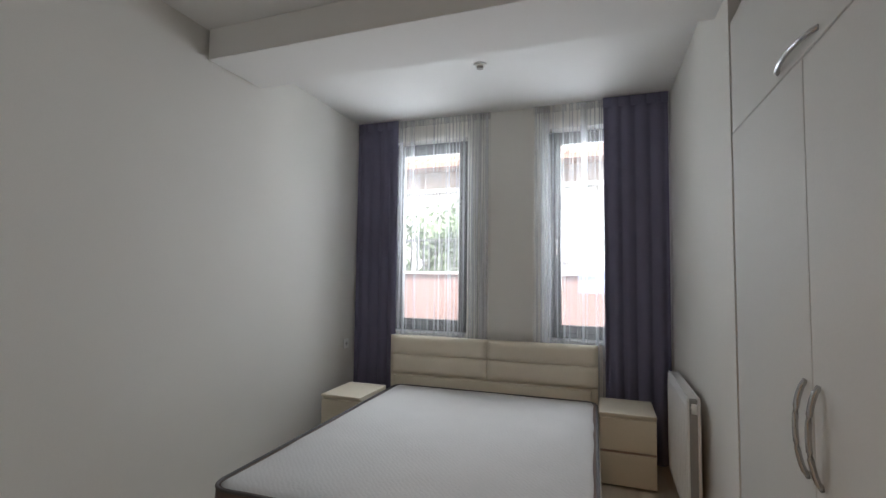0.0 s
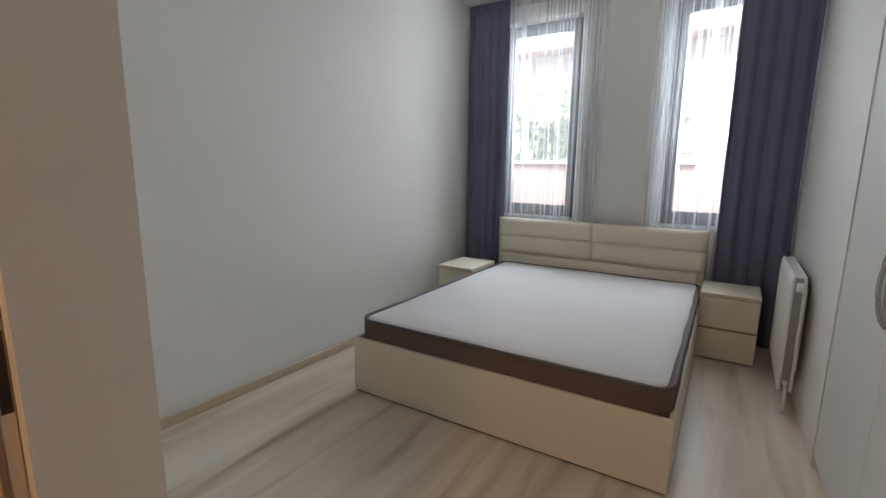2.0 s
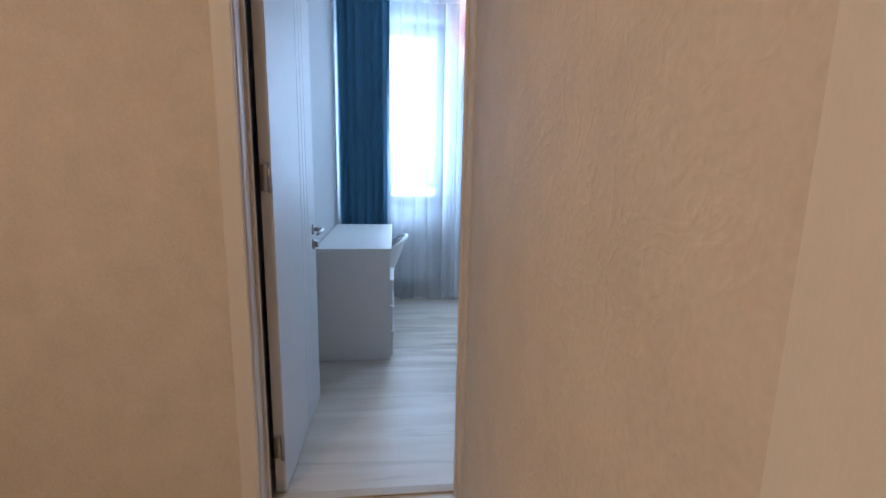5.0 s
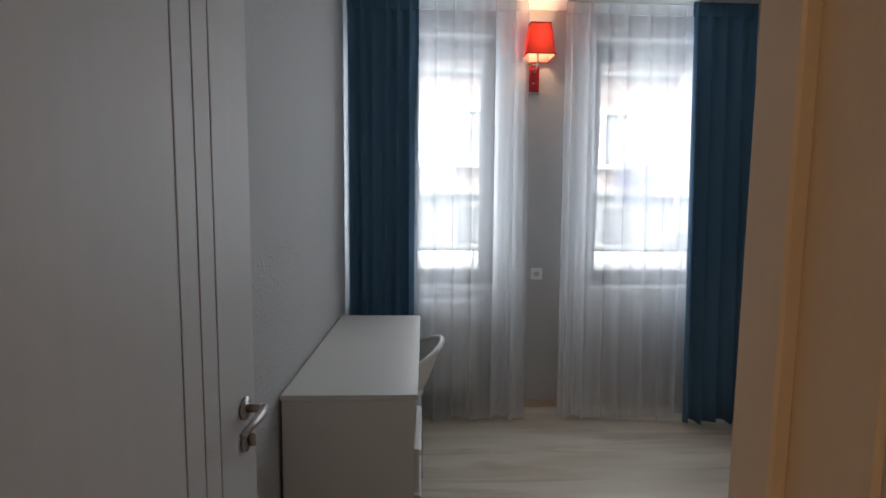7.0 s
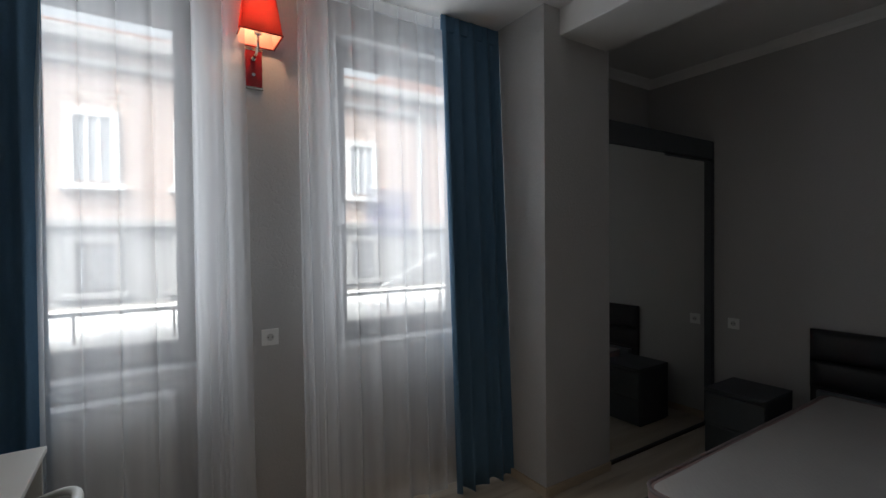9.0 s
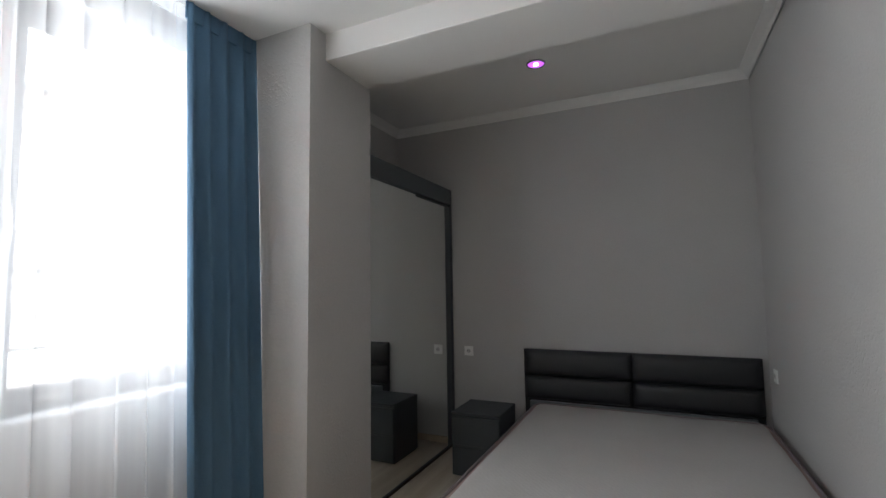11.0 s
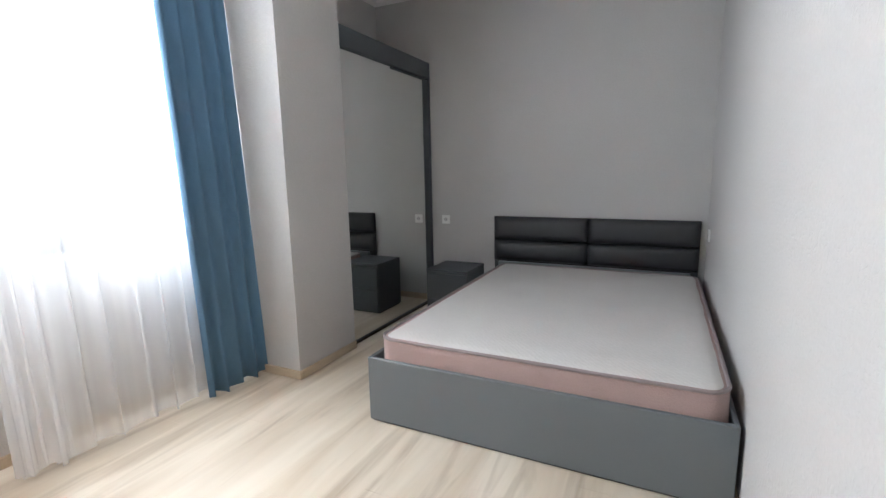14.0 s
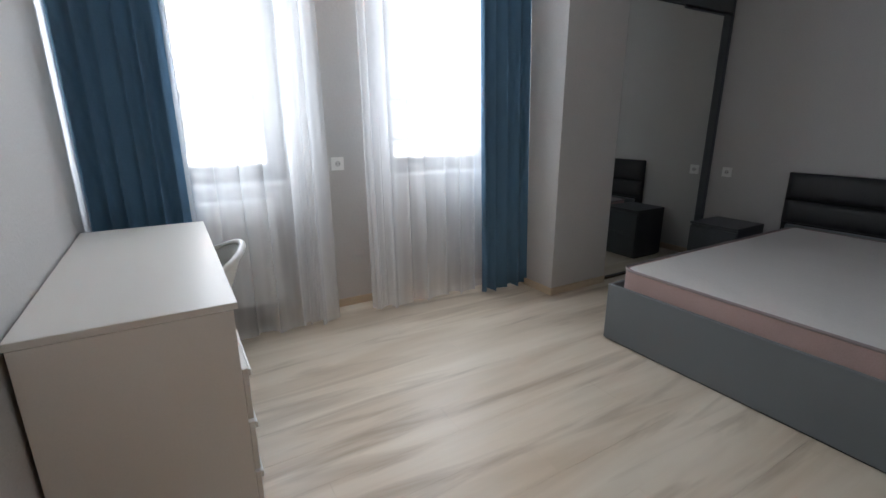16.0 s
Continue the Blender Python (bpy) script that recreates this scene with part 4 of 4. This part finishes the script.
curtain("sheer_curtain", "white voile curtain over the radiator and window", SHEER, 2.68, (0.63, 0.83), a0=0.10, a1=0.835, b=-4.99, z0=0.02, z1=2.745, waves=6, depth=0.024, seed=13, along="y", flare=0.10, thick=0, lap=0.028)
curtain("sheer_curtain", "white voile curtain over the window beside the column", SHEER, 2.68, (1.095, 1.30), a0=1.09, a1=1.98, b=-4.99, z0=0.02, z1=2.745, waves=7, depth=0.024, seed=14, along="y", flare=0.10, thick=0, lap=0.028)
radiator("white ribbed panel radiator behind the voile curtain", 0.80, 0.625, (-5.01, -0.25, 0.16), 90)
socket("wall_socket", "white wall socket between the two windows", (-5.12, 0.972, 0.965), (1, 0))
socket("wall_socket", "white wall socket above the dark nightstand", (-4.424, 4.2, 0.796), (0, -1))
socket("wall_socket", "white wall socket beside the black headboard", (-2.29, 4.0, 0.76), (-1, 0))


def desk():
    top = thing("desk", "white desk with a drawer pedestal against the wall", "desk")
    x0, x1, y0, y1, h = -4.762, -3.536, -0.326, 0.160, 0.75
    part("top_board", boxed(x0, x1, y0, y1, h - 0.02, h, 0.002, 1), DESK_WHITE, top)
    part("end_panel", boxed(x1 - 0.02, x1 - 0.001, y0 + 0.004, y1 - 0.012, 0, h - 0.0205, 0.002, 1), DESK_WHITE, top)
    part("end_panel", boxed(x0 + 0.001, x0 + 0.02, y0 + 0.004, y1 - 0.012, 0, h - 0.0205, 0.002, 1), DESK_WHITE, top)
    part("back_panel", boxed(x0 + 0.02, x1 - 0.02, y0 + 0.01, y0 + 0.026, 0.3, h - 0.0205), DESK_WHITE, top)
    part("pedestal_side", boxed(x1 - 0.40, x1 - 0.382, y0 + 0.026, y1 - 0.03, 0, h - 0.0205), DESK_WHITE, top)
    part("rail", boxed(x1 - 0.380, x1 - 0.022, y1 - 0.04, y1 - 0.022, 0.56, h - 0.0205, 0.002, 1), DESK_WHITE, top)
    for z0, z1 in ((0.03, 0.195), (0.205, 0.37), (0.38, 0.545)):
        dr = part("drawer_front", boxed(x1 - 0.378, x1 - 0.004, y1 - 0.0115, y1 + 0.005, z0, z1, 0.003, 2), DESK_WHITE, top)
        part("grip", boxed(x1 - 0.376, x1 - 0.006, y1 + 0.005, y1 + 0.013, z1 - 0.026, z1 - 0.004, 0.003), PLASTIC, dr, "pale moulded grip strip")
    return top


def shell_chair(at, turn):
    """A white moulded armchair on four legs; its back is towards +y."""
    top = thing("chair", "white moulded plastic armchair tucked under the desk", "chair", at=at)
    top.rotation_euler = (0, 0, radians(turn))
    bm = bmesh.new()
    n, rows = 28, 7
    grid = []
    for j in range(rows + 1):
        v = j / rows
        line = []
        for i in range(n + 1):
            a = radians(-15 + 210 * i / n)
            back = max(0, math.sin(a))
            r = 0.135 + 0.10 * v ** 0.8
            rim = 0.15 + 0.115 * back ** 1.3
            line.append(bm.verts.new((r * math.cos(a), r * math.sin(a) * 1.02, 0.44 + rim * v)))
        grid.append(line)
    for j in range(rows):
        for i in range(n):
            bm.faces.new((grid[j][i], grid[j][i + 1], grid[j + 1][i + 1], grid[j + 1][i]))
    bmesh.ops.recalc_face_normals(bm, faces=bm.faces)
    bmesh.ops.solidify(bm, geom=bm.faces[:], thickness=0.01)
    part("back_shell", bm, PLASTIC, top, smooth=True)
    pts = []
    for i in range(n + 1):
        a = radians(-15 + 210 * i / n)
        pts.append((0.235 * math.cos(a), 0.24 * math.sin(a), 0.59 + 0.115 * max(0, math.sin(a)) ** 1.3))
    part("rim", tube(bmesh.new(), pts, 0.015, 10), PLASTIC, top, smooth=True)
    part("seat", rounded_slab(-0.15, 0.15, -0.20, 0.14, 0.425, 0.455, 0.10, 0.01), PLASTIC, top)
    for sx in (-1, 1):
        for sy in (-1, 1):
            part("leg", tube(bmesh.new(), [(sx * 0.115, sy * 0.11, 0.43), (sx * 0.125, sy * 0.13, 0.0)], [0.016, 0.011], 10), PLASTIC, top, smooth=True)
    return top


desk()
shell_chair((-4.38, 0.04, 0), 0)


def wall_sconce():
    top = thing("wall_lamp", "lit wall lamp with a red fabric shade and chrome arm", "wall lamp", at=(-5.12, 0.91, 2.295))
    part("backplate", boxed(0, 0.014, -0.042, 0.042, -0.095, 0.095, 0.003), RED_LAC, top, "red lacquered backplate")
    for z0, z1 in ((-0.1, -0.088), (0.088, 0.1)):
        part("trim", boxed(0, 0.018, -0.045, 0.045, z0, z1, 0.002, 1), CHROME, top, "chrome trim")
    part("screw_cap", disc(bmesh.new(), (0.014, 0, -0.03), (1, 0, 0), 0.008, 0.006, 16), CHROME, top, "chrome screw cap")
    part("arm_boss", disc(bmesh.new(), (0.014, 0, 0.045), (1, 0, 0), 0.011, 0.012, 16), CHROME, top, "chrome arm boss")
    part("arm", tube(bmesh.new(), [(0.018, 0, 0.045), (0.07, 0.002, 0.05), (0.11, 0.004, 0.07), (0.115, 0.004, 0.13)], 0.007, 10), CHROME, top, "chrome arm", True)
    shade = part("shade", bmesh.new(), RED_SHADE, top, "red fabric shade")
    bm = bmesh.new()
    cx, cy = 0.115, 0.004
    lo, hi, z0, z1 = 0.092, 0.066, 0.105, 0.305
    a = [bm.verts.new((cx + sx * lo, cy + sy * lo, z0)) for sx, sy in ((-1, -1), (1, -1), (1, 1), (-1, 1))]
    b = [bm.verts.new((cx + sx * hi, cy + sy * hi, z1)) for sx, sy in ((-1, -1), (1, -1), (1, 1), (-1, 1))]
    for k in range(4):
        bm.faces.new((a[k], a[(k + 1) % 4], b[(k + 1) % 4], b[k]))
    bmesh.ops.recalc_face_normals(bm, faces=bm.faces)
    bmesh.ops.solidify(bm, geom=bm.faces[:], thickness=0.002)
    bm2 = bmesh.new()
    for w0, w1 in ((lo - 0.004, hi - 0.004),):
        a = [bm2.verts.new((cx + sx * w0, cy + sy * w0, z0 + 0.002)) for sx, sy in ((-1, -1), (1, -1), (1, 1), (-1, 1))]
        b = [bm2.verts.new((cx + sx * w1, cy + sy * w1, z1 - 0.002)) for sx, sy in ((-1, -1), (1, -1), (1, 1), (-1, 1))]
        for k in range(4):
            bm2.faces.new((a[k], a[(k + 1) % 4], b[(k + 1) % 4], b[k]))
    part("lining", bm2, LINING, shade, "peach inner lining")
    old = shade.data
    shade.data = mesh("shade", bm, RED_SHADE)
    bpy.data.meshes.remove(old)
    for z, w in ((z0, lo + 0.002), (z1, hi + 0.002)):
        part("shade_rim", tube(bmesh.new(), [(cx - w, cy - w, z), (cx + w, cy - w, z), (cx + w, cy + w, z), (cx - w, cy + w, z)], 0.003, 8, True), RED_LAC, top)
    part("socket_cup", disc(bmesh.new(), (cx, cy, 0.13), (0, 0, 1), 0.016, 0.06, 16), PLASTIC, top)
    part("bulb", disc(bmesh.new(), (cx, cy, 0.19), (0, 0, 1), 0.012, 0.02, 14, 0.009), BULB, top)
    return top


wall_sconce()
spot = thing("downlight", "small round ceiling spotlight glowing violet", "downlight", at=(-3.6, 3.43, BACK_B))
part("ring", tube(bmesh.new(), [(0.058 * math.cos(k * math.tau / 28), 0.058 * math.sin(k * math.tau / 28), -0.006) for k in range(28)], 0.007, 8, True), CHROME, spot, smooth=True)
# the lens is made wide so its violet also draws the bulb's halo
part("lens", disc(bmesh.new(), (0, 0, -0.008), (0, 0, 1), 0.052, 0.007, 28), VIOLET, spot, "glowing violet lens, widened for the bulb's halo")
part("bulb", disc(bmesh.new(), (0, 0, -0.013), (0, 0, 1), 0.016, 0.005, 24), VIOLET_CORE, spot, "white-hot violet bulb")

# ---- outside ----
setting("ground", boxed(-400, 400, -400, 400, -4.3, -4.0), ASPHALT, "grey street surface", "ground")


def far_window(parent, along, a, b, z0, z1, face, out, frame_mat=FRAME_WHITE, bars=2):
    """A window on a far facade: surround, dark panes and bars. out: the way that the facade faces."""
    def slab(p0, p1, q0, q1, d0, d1):
        lo, hi = sorted((face + out * d0, face + out * d1))
        return (p0, p1, lo, hi, q0, q1) if along == "x" else (lo, hi, p0, p1, q0, q1)
    w = part("window", boxed(*slab(a, b, z0, z1, -0.05, 0.02)), PANE_DARK, parent)
    bm = bmesh.new()
    for p0, p1, q0, q1 in ((a - 0.12, a, z0 - 0.1, z1 + 0.12), (b, b + 0.12, z0 - 0.1, z1 + 0.12), (a, b, z1, z1 + 0.12)):
        box(bm, *slab(p0, p1, q0, q1, 0, 0.07), 0.01, 1)
    for k in range(1, bars + 1):
        c = a + (b - a) * k / (bars + 1)
        box(bm, *slab(c - 0.025, c + 0.025, z0, z1, 0.02, 0.05))
    part("frame", bm, frame_mat, w)
    part("sill", boxed(*slab(a - 0.2, b + 0.2, z0 - 0.16, z0 - 0.06, 0, 0.14), bevel=0.01), frame_mat, w)
    return w


house = thing("apartment_building", "pale brick building with white framed windows across the street", "building")
part("wall", boxed(-20, -12, -14, 22, 1.8, 4.62), BRICK, house, "pale pinkish brick upper storey")
part("ground_floor", boxed(-20, -11.98, -14, 22, -4, 1.8), STUCCO, house, "grey rendered ground floor")
part("cornice", boxed(-12.0, -11.88, -14, 22, 4.30, 4.42, 0.03), STUCCO, house)
part("cornice", boxed(-12.0, -11.72, -14, 22, 4.62, 4.84, 0.04), STUCCO, house)
part("roof", boxed(-20, -11.85, -14, 22, 4.84, 4.93, 0.02), ROOF, house)
part("plinth_course", boxed(-11.98, -11.86, -14, 22, 1.72, 1.86, 0.02), STUCCO, house)
# a gabled roof stands up behind the parapet
bm = bmesh.new()
for x in (-20.0, -12.3):
    for y, z in ((4.72, 4.93), (8.2, 7.9), (11.7, 4.93)):
        bm.verts.new((x, y, z))
v = list(bm.verts)
for f in ((0, 1, 2), (5, 4, 3), (0, 3, 4, 1), (1, 4, 5, 2), (2, 5, 3, 0)):
    bm.faces.new([v[k] for k in f])
part("gable", bm, ROOF, house)
for c in (-8.9, -4.9, -0.26, 1.22, 4.37, 9.0, 13.0):
    far_window(house, "y", c - 0.24, c + 0.24, 2.48, 3.50, -12.0, 1)
for c in (-0.26, 1.18, 4.36, 9.0):
    low = far_window(house, "y", c - 0.24, c + 0.24, 0.72, 1.46, -11.98, 1, STUCCO)
    for k in range(6):
        y = c - 0.2 + k * 0.08
        part("grille_bar", boxed(-11.9, -11.885, y - 0.008, y + 0.008, 0.72, 1.46), STEEL, low)
part("downpipe", tube(bmesh.new(), [(-11.85, 5.75, -4), (-11.85, 5.75, 4.3)], 0.06, 10), STUCCO, house, smooth=True)
cable = thing("cable", "thin pale cable slung across the street facade", "cable")
part("wire", tube(bmesh.new(), [(-11.7, 3.6, 0.05), (-11.7, 4.95, 0.60), (-11.7, 6.33, 1.30), (-11.7, 8.2, 2.4)], 0.02, 6), FRAME_WHITE, cable, smooth=True)
part("anchor", boxed(-11.98, -11.66, 8.17, 8.23, 2.37, 2.43), STEEL, cable)
part("anchor", boxed(-11.98, -11.66, 3.57, 3.63, 0.02, 0.08), STEEL, cable)


def window_label(a, z, plane, along, inward):
    """A pale lilac maker's sheet stuck to the inside of a pane."""
    def slab(p0, p1, q0, q1, d0, d1):
        lo, hi = sorted((plane + inward * d0, plane + inward * d1))
        return (p0, p1, lo, hi, q0, q1) if along == "x" else (lo, hi, p0, p1, q0, q1)
    top = tagged(new("window_label", mesh("window_label", boxed(*slab(a, a + 0.31, z, z + 0.29, 0.0045, 0.0052)), LILAC)), "pale lilac sheet stuck on the window pane", "label", "window labels")
    part("printed_band", boxed(*slab(a, a + 0.31, z + 0.10, z + 0.19, 0.0053, 0.0056)), LILAC_DEEP, top, "deeper lilac printed band")
    return top


window_label(1.575, 1.475, -5.29, "y", 1)
window_label(-0.242, 1.215, 4.37, "x", -1)

rail = thing("balcony_rail", "thin metal rail outside the grey bedroom's windows", "railing")
part("top_bar", boxed(-5.62, -5.59, -1.2, 2.9, 1.08, 1.10, 0.006), STEEL, rail)
for k in range(10):
    y = -1.15 + k * 0.43
    part("baluster", boxed(-5.612, -5.598, y, y + 0.012, 0.70, 1.08), STEEL, rail)
part("bottom_bar", boxed(-5.62, -5.59, -1.2, 2.9, 0.68, 0.70, 0.004), STEEL, rail)
part("bracket", boxed(-5.62, -5.42, -1.2, -1.17, 0.66, 0.70), STEEL, rail)
part("bracket", boxed(-5.62, -5.42, 2.87, 2.9, 0.66, 0.70), STEEL, rail)

canopy = tagged(new("canopy", mesh("canopy", boxed(-7.2, -5.43, -3, 4.5, 0.88, 0.94, 0.01), CEIL)), "flat white canopy roof below the windows", "canopy")
part("edge_strip", boxed(-7.23, -7.2, -3, 4.5, 0.86, 0.96), STEEL, canopy)
parapet = tagged(new("parapet", mesh("parapet", boxed(-7, 5, 6.9, 7.1, -4, 1.36), TERRA)), "terracotta coloured terrace wall outside the window", "terrace wall")
part("coping", boxed(-7.05, 5.05, 6.85, 7.15, 1.36, 1.40, 0.01), STONE, parapet)
villa = thing("house", "light rendered house beyond the terrace wall", "house")
part("wall", boxed(-9, 8, 13, 20, -4, 3.8), STONE, villa)
part("ledge", boxed(-9.1, 8.1, 12.86, 13.0, 3.74, 3.86, 0.02), FRAME_WHITE, villa)
part("upper_wall", boxed(-9, 8, 13.0, 20, 3.861, 4.4), TIMBER, villa, "dark boarded band under the eaves")
bm = bmesh.new()
for x in (-9.5, 8.5):
    for y, z in ((12.3, 4.36), (12.3, 4.48), (16.5, 6.3), (20.7, 4.48), (20.7, 4.36)):
        bm.verts.new((x, y, z))
v = list(bm.verts)
for k in range(5):
    bm.faces.new((v[k], v[(k + 1) % 5], v[5 + (k + 1) % 5], v[5 + k]))
bm.faces.new(v[:5][::-1]), bm.faces.new(v[5:])
roof = part("roof", bm, ROOF, villa, "terracotta tiled roof")
for k in range(45):
    part("tile_roll", tube(bmesh.new(), [(-9.3 + k * 0.4, 12.3, 4.49), (-9.3 + k * 0.4, 16.4, 6.27)], 0.06, 6), ROOF, roof, smooth=True)
for k in range(-3, 3):
    far_window(villa, "x", k * 2.4 + 0.55, k * 2.4 + 1.35, 1.9, 3.3, 13.0, -1)
cooler = thing("air_conditioner", "grey outdoor air conditioner unit on the house wall", "air conditioner")
part("casing", boxed(-1.80, -0.98, 12.68, 12.96, 2.55, 3.10, 0.02), FRAME_WHITE, cooler)
part("fan_grille", disc(bmesh.new(), (-1.34, 12.68, 2.83), (0, -1, 0), 0.23, 0.015, 24), PANE_DARK, cooler)
part("fan_hub", disc(bmesh.new(), (-1.34, 12.664, 2.83), (0, -1, 0), 0.06, 0.012, 16), FRAME_WHITE, cooler)
for x in (-1.7, -1.1):
    part("bracket", boxed(x - 0.03, x + 0.03, 12.7, 13.02, 2.51, 2.55), STEEL, cooler)
fence = thing("terrace_railing", "short dark metal railing on the terrace wall", "railing")
part("hand_rail", boxed(-4.4, -1.95, 6.98, 7.02, 1.86, 1.90, 0.006), FRAME_DARK, fence)
for k in range(25):
    part("post", boxed(-4.38 + k * 0.1, -4.36 + k * 0.1, 6.99, 7.01, 1.40, 1.86), FRAME_DARK, fence)


def tree(at, high, seed, spread):
    top = thing("tree", "leafy green tree behind the terrace wall", "tree", at=at)
    rng = random.Random(seed)
    bm = tube(bmesh.new(), [(0, 0, 0), (0.05, 0.02, high * 0.35), (-0.04, 0.05, high * 0.62), (0.02, 0, high * 0.9)], [0.16, 0.13, 0.09, 0.03], 10)
    tips = []
    for k in range(14):
        a, z = rng.uniform(0, math.tau), high * rng.uniform(0.4, 0.82)
        r = spread * rng.uniform(0.5, 1.0)
        tip = Vector((r * math.cos(a), r * math.sin(a), z + high * rng.uniform(0.05, 0.2)))
        tube(bm, [(0, 0, z), tip * 0.5 + Vector((0, 0, z * 0.52)), tip], [0.05, 0.03, 0.01], 6)
        tips += [tip, tip * 0.6 + Vector((0, 0, z * 0.42))]
    part("trunk", bm, BARK, top, smooth=True)
    verts, faces = [], []
    for tip in tips:
        for _ in range(130):
            c = tip + Vector((rng.gauss(0, 0.3), rng.gauss(0, 0.3), rng.gauss(0, 0.25))) * spread * 0.6
            s = rng.uniform(0.05, 0.1)
            u = Vector((rng.gauss(0, 1), rng.gauss(0, 1), rng.gauss(0, 1))).normalized()
            w = u.orthogonal().normalized()
            i = len(verts)
            verts += [c - u * s, c + w * s * 0.5, c + u * s, c - w * s * 0.5]
            faces.append((i, i + 1, i + 2, i + 3))
    me = bpy.data.meshes.new("crown")
    me.from_pydata([tuple(v) for v in verts], [], faces)
    me.materials.append(LEAF)
    crown = new("crown", me)
    crown.parent = top
    return top


tree((-3.5, 9.4, -4), 7.1, 21, 0.95)

# ---- floors, board by board ----
planked_floor("floor_cream", "pale oak laminate floor", -2.205, 1.03, 0.4555, 4.22, 5)
planked_floor("floor_grey", "pale oak laminate floor", -5.12, -2.26, -0.335, 4.2, 6)
planked_floor("floor_hall", "pale oak laminate hall floor", -2.26, 1.6, -1.7, 0.455, 7, top=-0.002, mat=OAK_HALL)
